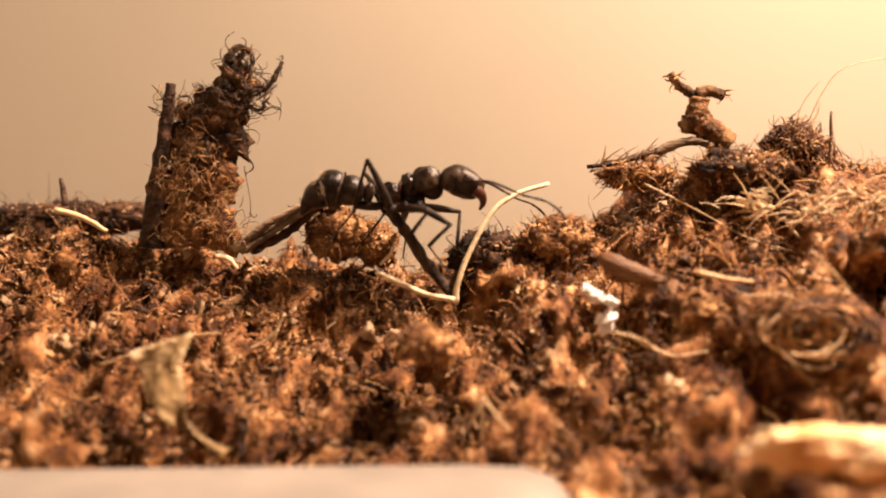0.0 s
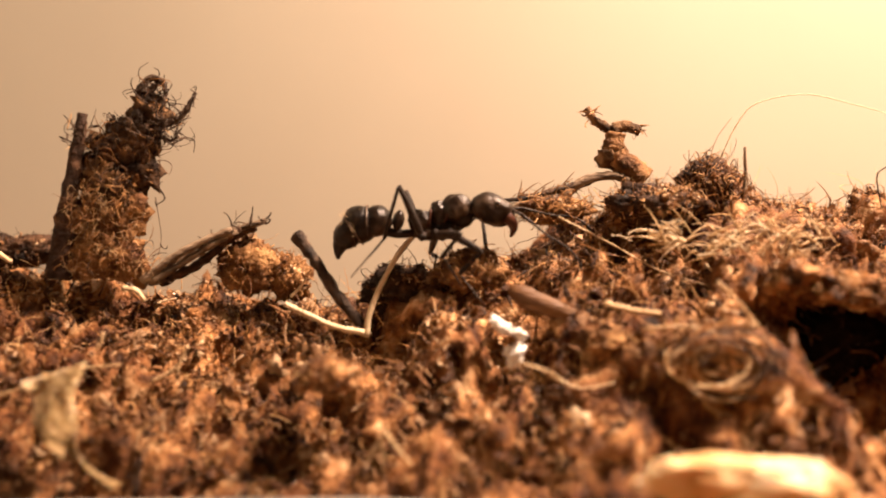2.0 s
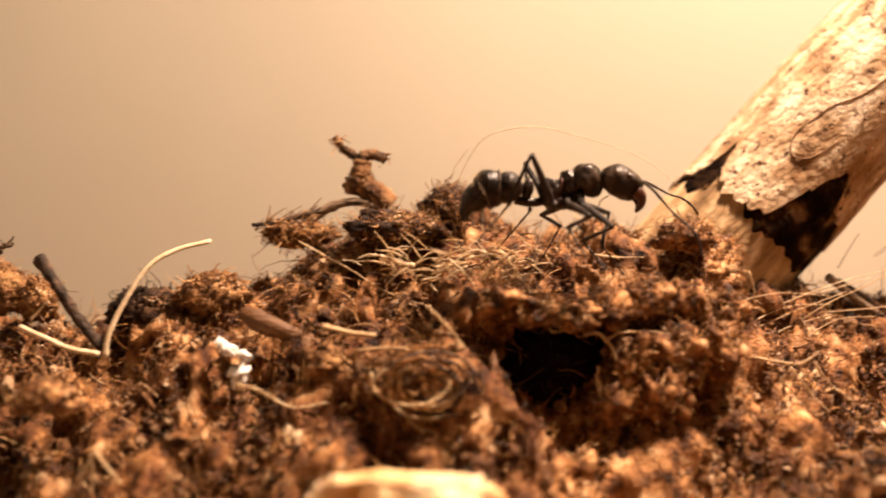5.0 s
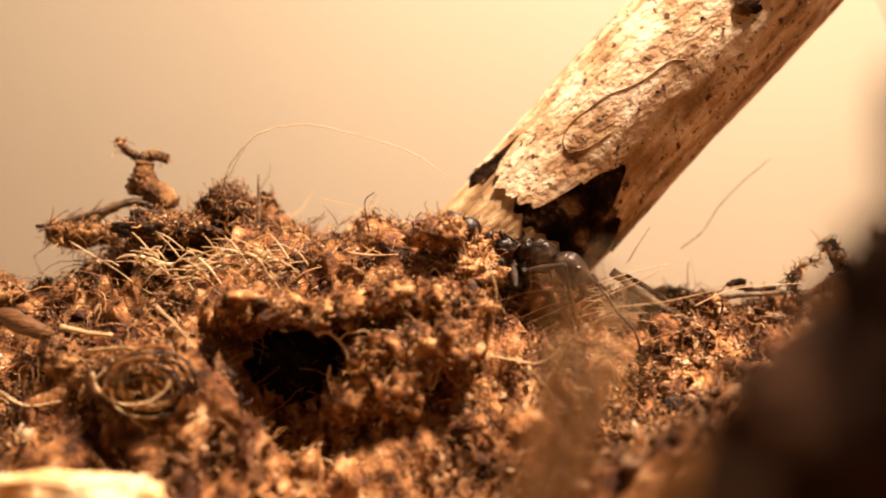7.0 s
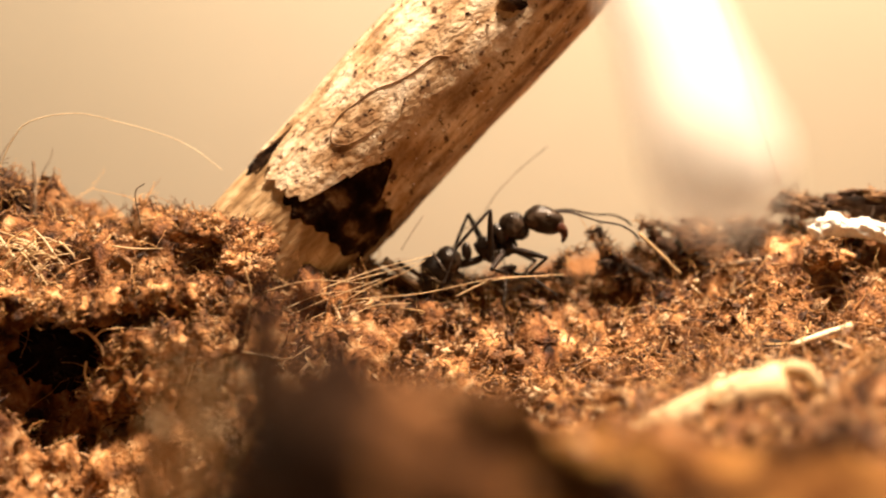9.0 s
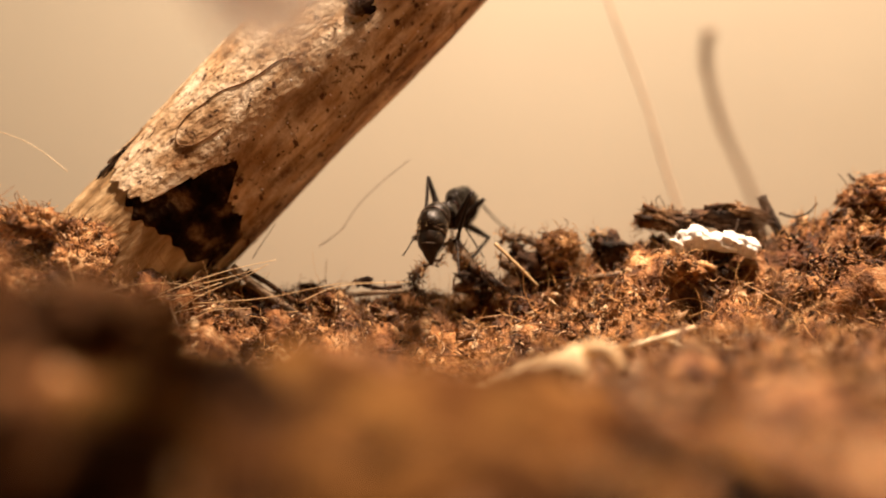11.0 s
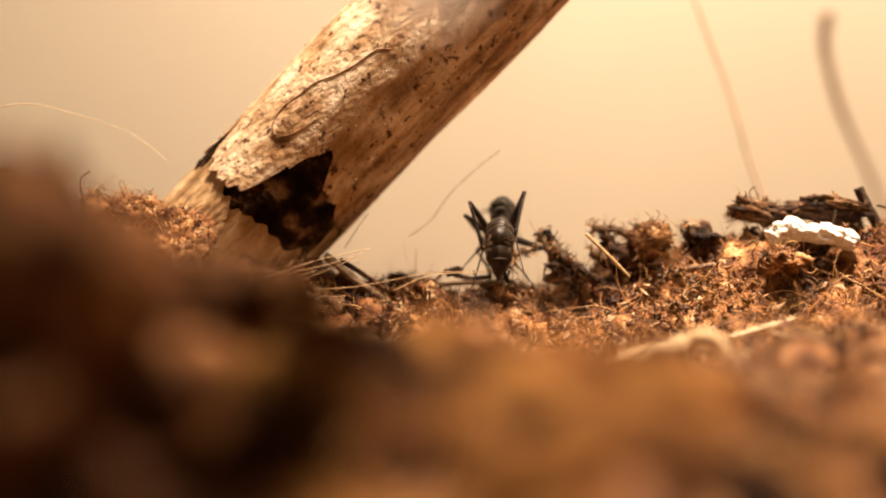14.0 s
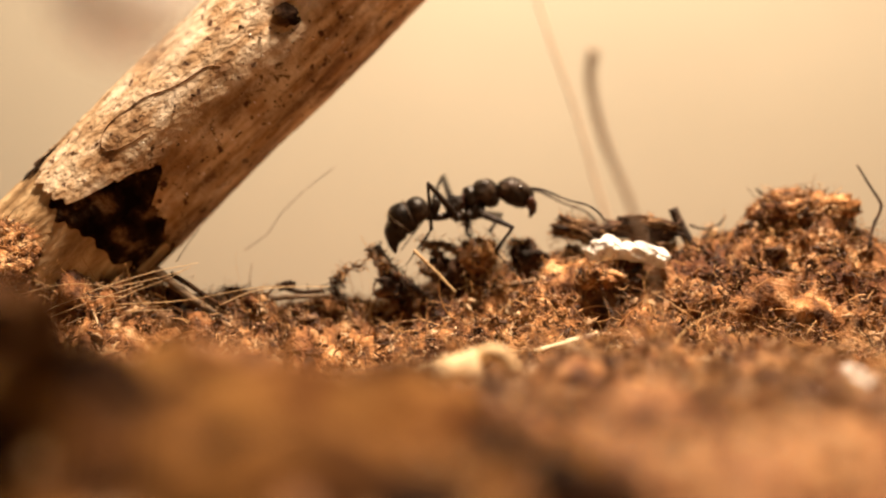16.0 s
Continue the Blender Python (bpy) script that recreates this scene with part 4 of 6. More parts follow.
def near_clod():
    t = holder("soil_clod")
    part("spike", strand([(50.45, -44, 5.0), (50.5, -44.2, 3.8), (50.6, -44.6, 1.9), (50.8, -45, -0.6)], 0.5, 1.1, 12, 6, 0.3), M_DARKCLOD, t, "dark upright horn of soil")
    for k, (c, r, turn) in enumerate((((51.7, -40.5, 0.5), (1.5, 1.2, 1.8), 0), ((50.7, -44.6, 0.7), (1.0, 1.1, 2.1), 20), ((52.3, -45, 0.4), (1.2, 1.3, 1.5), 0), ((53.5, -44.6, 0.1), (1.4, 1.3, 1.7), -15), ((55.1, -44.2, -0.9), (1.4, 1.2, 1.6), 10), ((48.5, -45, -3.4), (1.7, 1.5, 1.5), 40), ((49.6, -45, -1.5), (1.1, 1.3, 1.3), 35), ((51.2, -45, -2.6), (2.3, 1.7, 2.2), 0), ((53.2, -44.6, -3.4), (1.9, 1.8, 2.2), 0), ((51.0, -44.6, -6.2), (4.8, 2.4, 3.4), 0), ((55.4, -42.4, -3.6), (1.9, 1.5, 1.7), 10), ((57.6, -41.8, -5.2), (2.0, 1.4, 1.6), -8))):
        # the deeper shade colour everywhere but on the lumps to the right
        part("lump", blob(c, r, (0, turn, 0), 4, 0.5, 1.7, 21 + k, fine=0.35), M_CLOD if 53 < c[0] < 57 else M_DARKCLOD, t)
    tagged(part("fibre", shreds(bmesh.new(), [(50.4, -45.5, 3.0), (50.6, -45.5, 1.8), (52.2, -45.5, 1.6), (53.4, -45.5, 0.4), (49.4, -45.5, -0.4)], (0.6, 0.5, 0.6), 60, (0.5, 1.3), (0.03, 0.07)), M_DARKTWIG, t), kind="stuff")
    return tagged(t, "clod of soil with an upright horn near the glass, darkened for shade", "soil clod")


def amber_clod():
    t = holder("soil_clod")
    for k, (c, r) in enumerate((((54.6, -34, -1.4), (1.7, 1.4, 1.6)), ((56.6, -34, -1.9), (1.6, 1.4, 1.5)), ((55.6, -34, -4.2), (3.4, 2.0, 2.8)), ((52.4, -34.5, -3.6), (2.2, 1.7, 2.0)))):
        part("lump", blob(c, r, (0, 12 * k, 0), 4, 0.5, 1.7, 61 + k, fine=0.35), M_CLOD, t)
    part("lump", blob((52.8, -39, -0.9), (2.3, 1.8, 2.2), (0, 10, 0), 4, 0.5, 1.7, 66, fine=0.35), M_CLOD, t)
    part("lump", blob((50.8, -39.5, -3.4), (3.4, 2.0, 2.6), (0, 0, 0), 4, 0.5, 1.7, 67, fine=0.35), M_DARKCLOD, t)
    tagged(part("fibre", shreds(bmesh.new(), [(54.6, -34.8, -0.2), (56.4, -34.8, -0.8), (53.2, -35, -1.6)], (0.7, 0.5, 0.6), 60, (0.6, 1.6), (0.03, 0.07)), M_FIBRE, t), kind="stuff")
    return tagged(t, "red-brown crumbling clod of soil on the near bank", "soil clod")


amber_clod()
# added lumps whose near-black colour stands for shaded gaps in the bank
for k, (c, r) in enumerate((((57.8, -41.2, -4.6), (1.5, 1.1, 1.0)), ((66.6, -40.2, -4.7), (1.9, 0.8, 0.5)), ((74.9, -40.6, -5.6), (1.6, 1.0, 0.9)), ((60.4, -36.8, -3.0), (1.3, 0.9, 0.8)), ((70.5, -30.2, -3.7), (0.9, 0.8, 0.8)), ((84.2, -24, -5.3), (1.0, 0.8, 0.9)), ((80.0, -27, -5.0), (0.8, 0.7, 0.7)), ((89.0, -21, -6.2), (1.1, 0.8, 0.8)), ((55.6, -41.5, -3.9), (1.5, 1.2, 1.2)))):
    thing_of("soil_clod", blob((0, 0, 0), r, (0, 8 * k, 0), 4, 0.5, 1.8, 70 + k, fine=0.35), M_DARKCLOD, "small lump added as a shaded gap in the near bank", "soil clod", c, "dark clods of the near bank")


near_clod()


def root_tuft():
    """Amber root hairs that stand up, leaning, from the slope before the hollow."""
    t = holder("root_tuft")
    rng = random.Random(31)
    for name, mat, count in (("root_hairs", M_FIBRE, 26), ("straw_hairs", M_STRAW, 22)):
        bm = bmesh.new()
        for k in range(count):
            x, y = 41.8 + rng.gauss(0, 0.8), -29.5 + rng.gauss(0, 0.5)
            top = Vector((45.4 + rng.gauss(0, 0.9), y + rng.uniform(-1, 0.6), rng.uniform(-3.2, 1.4)))
            low = Vector((x, y, gz(x, y) - 0.3))
            mid = low.lerp(top, 0.55) + Vector((rng.gauss(0, 0.7), rng.gauss(0, 0.3), 0))
            strand([low, mid, top, top + Vector((rng.uniform(-0.4, 1.2), 0, rng.uniform(-0.8, 0.5)))], rng.uniform(0.04, 0.08), 0.03, 6, 4, 0.3, bm)
        tagged(part(name, bm, mat, t), kind="stuff")
    return tagged(t, "tuft of fine amber root hairs leaning up from the soil", "root tuft")


root_tuft()

# curled strands of the nest clump
for k in range(36):
    a0, rad = random.uniform(0, 6), random.uniform(0.7, 2.4)
    c = Vector((20.8, -5.2, -6)) + Vector((random.uniform(-0.9, 0.9), random.uniform(-0.5, 0.3), random.uniform(-0.6, 0.4)))
    pts = [c + Vector((rad * math.cos(a0 + i * 0.5) * 1.25, 0.3 * math.sin(i), rad * math.sin(a0 + i * 0.5) * 0.85)) for i in range(random.randint(5, 8))]
    thing_of("curled_strand", strand(pts, random.uniform(0.06, 0.19), 0.05, 5, 4, 0.3), (M_STRAW, M_DARKTWIG, M_FIBRE)[k % 3], "curled dry strand on the nest-like clump", "plant fibre", group="curled strands of the nest clump")
for pts in ([(19.5, -5, -7.9), (20.2, -5, -8.7), (21.5, -5, -9.2), (22.5, -5, -9.3)], [(10.1, -4, -6.3), (11.5, -4, -7.1), (12.8, -4, -7.6), (14.8, -4, -7.3)], [(9.1, -4, -6.1), (10.8, -4, -6.6), (12.1, -4, -7.5)], [(21, -4, -1.3), (22.4, -4, -2.7), (24, -4, -4.8), (24.7, -4, -6.1)], [(16.5, -4, -4.1), (19.5, -4, -4), (22.2, -4, -5.3), (23.5, -4, -7.3)]):
    stem("curled_strand", "pale loose strand hanging from the nest clump", pts, 0.12, 0.07, M_STRAW, "plant fibre", 0.2, 5, "loose strands of the nest clump")

# stems and twigs
stem("bent_twig", "short dark bent twig leaning out of the soil", [(-5.4, 3.2, 2), (-4.2, 2.6, 0.5), (-2.7, 2.6, -1.9), (-0.6, 2.6, -4.6)], 0.44, 0.34, M_DARKTWIG, rough=0.5, n=8)
thing_of("plant_stem", strand([(-0.6, 2.2, -4.9), (-0.4, 2.2, -3.4), (0.5, 2.6, -1.2), (2, 3.2, 1.3), (3.7, 4, 2.5), (6, 5, 3.2)], 0.22, 0.16, 7, 6, 0.15), M_PALE, "pale arched plant stem rising from the soil", "stem")
stem("plant_stem", "pale short plant stem lying on the soil", [(-5.8, 0.8, -2.6), (-4.3, 0.8, -3.3), (-2.5, 0.8, -4.1), (-0.6, 0.8, -4.5)], 0.17, 0.2, M_PALE, "stem")
stem("plant_stem", "tiny pale stem sticking up beside the bent twig", [(-5.7, 2.6, -2.2), (-5.1, 2.6, -1.6), (-4.6, 2.6, -0.9)], 0.12, 0.07, M_PALE, "stem")
stem("crest_twig", "thin upright twig on the crest of the bank", [(25.7, 5.4, 8), (25.7, 5.4, 5.6), (25.4, 5.4, 2.6)], 0.10, 0.2, M_GREYBARK)
stem("crest_straw", "thin pale straw lying across the crest", [(12.4, 3.6, 3.1), (16, 2.6, 1.1), (18.8, 1.6, -0.6), (23, 1, -2), (26.1, 1, -3.4)], 0.06, 0.05, M_STRAW, "straw", 0.1, 5)
stem("crest_twig", "dark twig lying along the crest", [(8.8, 6, 4.4), (10.6, 6, 4.6), (12.6, 6, 5.1), (14.9, 6, 5.7)], 0.14, 0.3, M_DARKTWIG, rough=0.5)
stem("crest_twig", "grey crooked twig on the crest", [(12.9, 6, 4.5), (14.5, 6, 5.7), (16.5, 6, 6.1), (17.7, 6, 5.7)], 0.35, 0.3, M_GREYBARK, rough=0.5)
for k in range(16):
    p = Vector(random.choice([(9.8, 6, 4.6), (10.6, 6, 4.6), (11.4, 6, 4.9), (12.6, 6, 5), (9, 6, 4)]))
    w = Vector((random.uniform(0.3, 2.0), 0, random.uniform(0.1, 1.6)))
    stem("crest_hair", "fine hair-like fibre fanning from the crest", [p, p + w * 0.5 + Vector((0.1, 0, 0.15)), p + w], 0.06, 0.02, M_FIBRE, "plant fibre", group="fibres fanning from the crest")
stem("crest_hair", "fine upright hair on the crest", [(23.1, 5, 7), (23.6, 5, 8.5), (24.7, 5, 10)], 0.03, 0.02, M_FIBRE, "plant fibre", 0.0, 4, "hairs on the crest")
stem("crest_hair", "fine upright hair on the crest", [(34.1, 3, 3.4), (33.8, 3, 5.6), (34.5, 3, 6.3)], 0.06, 0.05, M_DARKTWIG, "plant fibre", 0.3, 4, "hairs on the crest")
for k in range(13):
    p = Vector(random.choice([(20.6, 5, 6.4), (22.3, 5, 6.4), (24, 5, 6.3), (25.6, 5, 6.1), (27.3, 5, 5.9), (28.9, 5, 5.6), (30.6, 5, 5.4), (32.3, 5, 5.4), (33.9, 5, 5.2), (35.6, 5, 5), (37.2, 5, 4.7)]))
    p += Vector((random.uniform(-0.8, 0.8), random.uniform(-0.6, 0.6), -1.3))
    w = Vector((random.uniform(-1.2, 1.2), 0, random.uniform(0.4, 1.5)))
    stem("crest_hair", "fine upright hair on the crest", [p, p + w * 0.5 + Vector((0.12, 0, 0)), p + w], 0.06, 0.02, M_FIBRE, "plant fibre", 0.2, 4, "hairs on the crest")


def twiggy_stump():
    t = holder("bark_stump")
    part("body", strand([(18.8, 6.6, 5.7), (17.5, 6.6, 6.9), (16.7, 6.6, 8), (16.9, 6.6, 9.2)], 1.05, 0.7, 10, 7, 0.4), M_ORANGE, t, "crumbling tan body")
    part("branch", strand([(16.7, 6.6, 9.2), (15.9, 6.6, 9.8), (15.4, 6.6, 10.1), (14.8, 6.6, 11)], 0.42, 0.26, 8, 6, 0.35), M_ROTBARK, t, "dark crooked branch")
    part("branch", strand([(16.7, 6.6, 9.3), (17.5, 6.6, 9.7), (18.6, 6.6, 9.3)], 0.55, 0.36, 8, 6, 0.35), M_ROTBARK, t, "dark crooked branch")
    part("collar", blob(Vector((16.6, 6.5, 7.3)), (0.95, 0.8, 0.7), (0, 20, 0), 3, 0.6, 1.8, 4, fine=0.4), M_ROTBARK, t)
    tagged(part("fray", shreds(bmesh.new(), [(16.8, 6.4, 8.9), (17, 6.4, 7.9), (17.6, 6.4, 6.9), (18.4, 6.4, 5.9), (16.2, 6.4, 7.7), (18.4, 6.4, 9.4), (15, 6.4, 10.5)], (0.3, 0.3, 0.3), 110, (0.3, 0.9), (0.03, 0.08)), M_FIBRE, t), kind="stuff")
    return tagged(t, "small crumbling bark stump with forked branches on the crest", "bark")


twiggy_stump()


def seed_husk():
    line = smooth_line([(8.8, 0.3, -1.7), (10.2, 0, -2.4), (12, -0.2, -3.1), (13.8, -0.4, -3.7)], 5)
    bm = tube(bmesh.new(), line, [0.3, 0.5, 0.6, 0.66, 0.7, 0.7, 0.68, 0.66, 0.62, 0.6, 0.56, 0.5, 0.46, 0.4, 0.3, 0.12], 10, 0.16)
    thing_of("seed_husk", bm, M_SEED, "red-brown elongated seed husk lying on the soil", "seed")


seed_husk()
for k, (c, r) in enumerate(zip([(8.3, -1.8, -4), (9, -1.8, -5.7), (9.3, -1.8, -4.5), (7.8, -1.8, -3.8)], ((0.75, 0.5, 0.42), (0.5, 0.45, 0.75), (0.5, 0.4, 0.3), (0.35, 0.3, 0.25)))):
    thing_of("perlite_grain", blob((0, 0, 0), r, (10 * k, 30, 20 * k), 3, 0.8, 1.7, k + 30, fine=0.4), M_WHITE, "small chalk-white crumb of perlite on the soil", "perlite", c, group="white perlite crumbs")
for k, (c, r) in enumerate(zip([(85.4, 4.6, 2.6), (87, 4.6, 2.4), (89, 4.6, 2.2), (84.4, 4.6, 2.1)], ((1.15, 0.9, 0.8), (1.3, 0.9, 0.7), (1.2, 0.9, 0.7), (0.7, 0.6, 0.45)))):
    thing_of("perlite_grain", blob((0, 0, 0), r, (0, 15 * k, 0), 4, 0.5, 1.6, k + 40, fine=0.18), M_WHITE, "large chalk-white lump of perlite under dark bark", "perlite", c, group="white perlite crumbs")
thing_of("perlite_grain", blob((0, 0, 0), (2.4, 1.6, 2.2), (0, 20, 0), 4, 0.35, 1.6, 50, fine=0.14), M_WHITE, "large chalk-white lump of perlite near the front", "perlite", (94.2, -18, -6.4), group="white perlite crumbs")


def food_chunk():
    bm = blob((0, 0, 0), (5.0, 1.6, 1.7), (0, 6, 0), 5, 0.3, 2.6, 60, fine=0.18)
    for v in bm.verts:
        if v.co.z > 0.9:
            v.co.z = 0.9 + (v.co.z - 0.9) * 0.4
    thing_of("food_chunk", bm, M_YELLOW, "golden-yellow crusty chunk of dried food on the soil", "food", (19.6, -13.5, -11.1))


food_chunk()


def plastic_ledge():
    bm = bmesh.new()
    x0, x1 = -60.0, [(5.8, -10, -12.3)][0][0]
    z1 = [(-6.4, -10, -12.6)][0][2]
    outline = [(x0, z1 - 0.5), (-20, z1 - 0.1), (x1 - 6, z1), (x1 - 2.5, z1 - 0.15), (x1 - 0.9, z1 - 0.7), (x1 - 0.1, z1 - 1.7), (x1, z1 - 3.5)]
    rows = []
    for x, z in outline:
        rows.append([bm.verts.new((x, -9.2, z - 3.4)), bm.verts.new((x, -9.3, z - 0.5)), bm.verts.new((x, -9.7, z - 0.08)), bm.verts.new((x, -10.4, z)), bm.verts.new((x, -18, z - 0.3)), bm.verts.new((x, -18.2, z - 3.4))])
    for a, b in zip(rows, rows[1:]):
        for k in range(5):
            bm.faces.new((a[k], a[k + 1], b[k + 1], b[k]))
    bm.faces.new(rows[-1])
    thing_of("plastic_ledge", bm, M_LEDGE, "smooth grey plastic ledge along the front of the soil", "ledge")


plastic_ledge()


def leaf_scrap():
    bm = bmesh.new()
    line = smooth_line([(-19.4, -5.6, -6.6), (-19.2, -5.8, -8.2), (-18, -6.6, -9.9), (-16.4, -6.6, -11.4), (-14.2, -6.9, -12.6)], 5)
    tops = []
    for i, p in enumerate(line):
        w = 2.4 * (1 - i / len(line)) ** 1.6 + 0.22
        tops.append([bm.verts.new(p + Vector((w * q, 0.6 * math.sin(3 * q + i * 0.5) + 0.25 * math.sin(9 * q + i), 0.3 * w * q * (1 - i / len(line))))) for q in (-0.2, 0.1, 0.4, 0.7, 1.0, 1.3)])
    for a, b in zip(tops, tops[1:]):
        for k in range(5):
            bm.faces.new((a[k], a[k + 1], b[k + 1], b[k]))
    bmesh.ops.solidify(bm, geom=bm.faces[:], thickness=0.12)
    thing_of("leaf_scrap", bm, M_FILM, "curled yellowish dry leaf scrap lying in soil", "leaf")


leaf_scrap()

# roots hanging over the hollow
for pts, r in (([(32.7, -3.6, -3.7), (33.4, -3.6, -3.2), (35.1, -3.6, -3.1), (37, -3.6, -3.3), (39.3, -3.3, -4)], 0.09), ([(32.1, -3.6, -5.3), (32, -3.6, -6.4), (32.7, -3.6, -8.6)], 0.12), ([(34.5, -3.6, -6.2), (36, -3.6, -6.6), (37.9, -3.6, -6.2), (39.6, -3.6, -5.4), (41.8, -3.6, -4.7)], 0.14), ([(39.7, -3.6, -3.1), (39.4, -3.6, -4.7), (38.7, -3.6, -6.9)], 0.13),
               ([(42.5, -2.6, 0.8), (42.9, -2.6, -1.1), (42.4, -2.6, -3.7), (42, -2.6, -4.6)], 0.09), ([(36.2, -2.2, 0.8), (36.7, -2.2, -0.7), (37, -2.2, -2.2)], 0.12), ([(31.6, -2.8, -2.5), (33.1, -2.8, -1.9), (34.2, -2.8, -1.4)], 0.10), ([(38.3, -2.4, -1.6), (39.3, -2.4, -2.6), (40.3, -2.4, -3.1), (41.6, -2.4, -2.2)], 0.10), ([(42.3, -3.4, -4.8), (43.8, -3.4, -5.1), (45.5, -3.4, -5.3), (46.9, -3.4, -4.5)], 0.12),
               ([(46.5, -3.4, -5.2), (47.6, -3.4, -6.7), (49.1, -3.4, -7.8)], 0.09), ([(31.2, -3.6, -3.3), (32.1, -3.6, -3.2), (33.1, -3.6, -4.3), (33.3, -3.6, -5.5)], 0.18), ([(31.8, -1.5, -9.3), (34.5, -1.5, -9.9), (36.8, -1.5, -11.2), (38.3, -1.5, -12.2)], 0.25), ([(32.8, 0.5, 2), (34.4, 0.5, 1.8), (36.3, 0.5, 1.8)], 0.11), ([(44.8, -3.6, -5.5), (46.3, -3.6, -7.4), (47.4, -3.6, -8.5)], 0.1)):
    stem("hanging_root", "thin pale-brown root hanging over a dark hollow", pts, r * 0.7, r * 0.4, M_STRAW, "root", group="roots over the hollow")
for k in range(140):
    p = Vector(random.choice([(18, 1.6, 1.5), (19.2, 1.6, 0.9), (20.7, 1.6, 1.3), (22.7, 1.6, 0.9), (24.3, 1.6, 0.5), (25, 1.6, -0.3), (26.2, 1.6, -0.7), (24.7, 1.6, 1.7), (27, 1.6, 0.1), (21.5, 1.6, 0.2), (27.8, 1.6, 1.3), (25.8, 1.6, 1.3)]))
    p += Vector((random.uniform(-1.2, 1.2), random.uniform(-1.6, 0.2), random.uniform(-0.2, 1.1)))
    a = random.uniform(-1.0, 1.0) + (3.14 if random.random() < 0.4 else 0)
    l = random.uniform(0.8, 2.6)
    w = Vector((math.cos(a), random.uniform(-0.3, 0.1), math.sin(a))) * l
    stem("grass_blade", "short dry straw-coloured blade on the crest", [p, p + w * 0.5 + Vector((0, 0, 0.15)), p + w], random.uniform(0.04, 0.13), 0.04, (M_STRAW, M_PALE, M_STRAW)[k % 3], "dry grass", 0.1, 4, group="dry blades on the crest")
stem("arched_hair", "long thin arched hair rising from the crest", [(23.6, 4, 7.1), (24.7, 4, 9.3), (26.1, 4, 10.8), (29.4, 4, 11.4), (32.7, 4, 10.7), (36, 4, 9.7), (38, 4, 8.7), (39.9, 4, 7.2)], 0.05, 0.03, M_PALE, "plant fibre", 0.0, 4)
stem("loose_hair", "thin dark hair slanting up behind the soil", [(57.5, 9, 2), (59.2, 9, 3.3), (60.5, 9, 5.2), (62.5, 9, 7.2), (64.5, 9, 8.8)], 0.04, 0.03, M_BARK, "plant fibre", 0.0, 4)
stem("loose_hair", "thin dark hair standing by the stick", [(52.9, 6, 1), (53.7, 6, 2.3), (54.6, 6, 3.6)], 0.04, 0.03, M_BARK, "plant fibre", 0.0, 4)
stem("loose_hair", "thin upright hair behind the soil", [(58.1, 9, -1.6), (58, 9, -0.2), (58.1, 9, 1)], 0.04, 0.03, M_FIBRE, "plant fibre", 0.0, 4)
for pts in ([(46.9, 2.6, -1.6), (49.3, 2.6, -0.7), (52.1, 2.6, 0.2), (55.2, 2.6, 0.9)], [(47.5, 2.2, -3.2), (50.3, 2.2, -1.5), (53.1, 2.2, -0.3), (54.7, 2.2, 0.6)], [(44.7, 2, -3.3), (47.9, 2, -2), (51.5, 2, -0.7)], [(49.1, 3.2, -1), (51.6, 3.2, -0.4), (54, 3.2, 0.3)], [(44, 2, -4.9), (47.2, 2, -3.2), (50.4, 2, -2.3)], [(48.4, 2, -4), (50.8, 2, -2.7), (53.6, 2, -2.5)], [(42.1, 2, -1.8), (46.2, 2, -0.8), (50.3, 2, -1)], [(49.5, 2, -2.2), (54.4, 2, -1.8), (59.4, 2, -0.8), (62.2, 2, -0.6)], [(56.9, 2.4, -2.1), (59.4, 2.4, -1), (62.3, 2.4, -0.7), (64.8, 2.4, -0.6)], [(43.3, 2, -3.4), (47, 2, -1.8), (50.3, 2, -1.6)]):
    stem("golden_fibre", "long golden fibre at the foot of the big stick", pts, 0.06, 0.03, M_STRAW, "plant fibre", 0.1, 4, group="golden fibres at the stick's foot")
stem("flat_splinter", "flat brown wood splinter leaning by the stick", [(51.6, 5, 0.4), (54, 5, -1.5), (57.3, 5, -3.6)], 0.36, 0.24, M_GREYBARK, rough=0.4)
stem("flat_splinter", "thin brown wood splinter leaning by the stick", [(52.6, 5.5, 0.1), (55.2, 5.5, -1.5), (57.8, 5.5, -3.2)], 0.2, 0.15, M_BARK, rough=0.4)


def bark_chunk(pts_list, r, seed, lump=None, lump_r=(1.0, 0.7, 0.8)):
    t = holder("bark_chunk")
    random.seed(seed)
    for k, pts in enumerate(pts_list):
        part("splinter", strand(pts, r * 0.85, r * 0.5, 7, 7, 1.1), M_BARK if k % 2 else M_GREYBARK, t)
        tagged(part("fray", shreds(bmesh.new(), between(pts, 8), (0.28, 0.3, 0.28), 70, (0.3, 1.0), (0.025, 0.08)), M_DARKTWIG if k % 2 else M_FIBRE, t), kind="stuff")
    if lump:
        part("lump", blob(lump, lump_r, (0, 0, 0), 3, 0.8, 1.8, seed, fine=0.4), M_BARK, t)
    return tagged(t, "dark splintered bark chunk standing in the soil", "bark", "bark chunks by the ant's way")


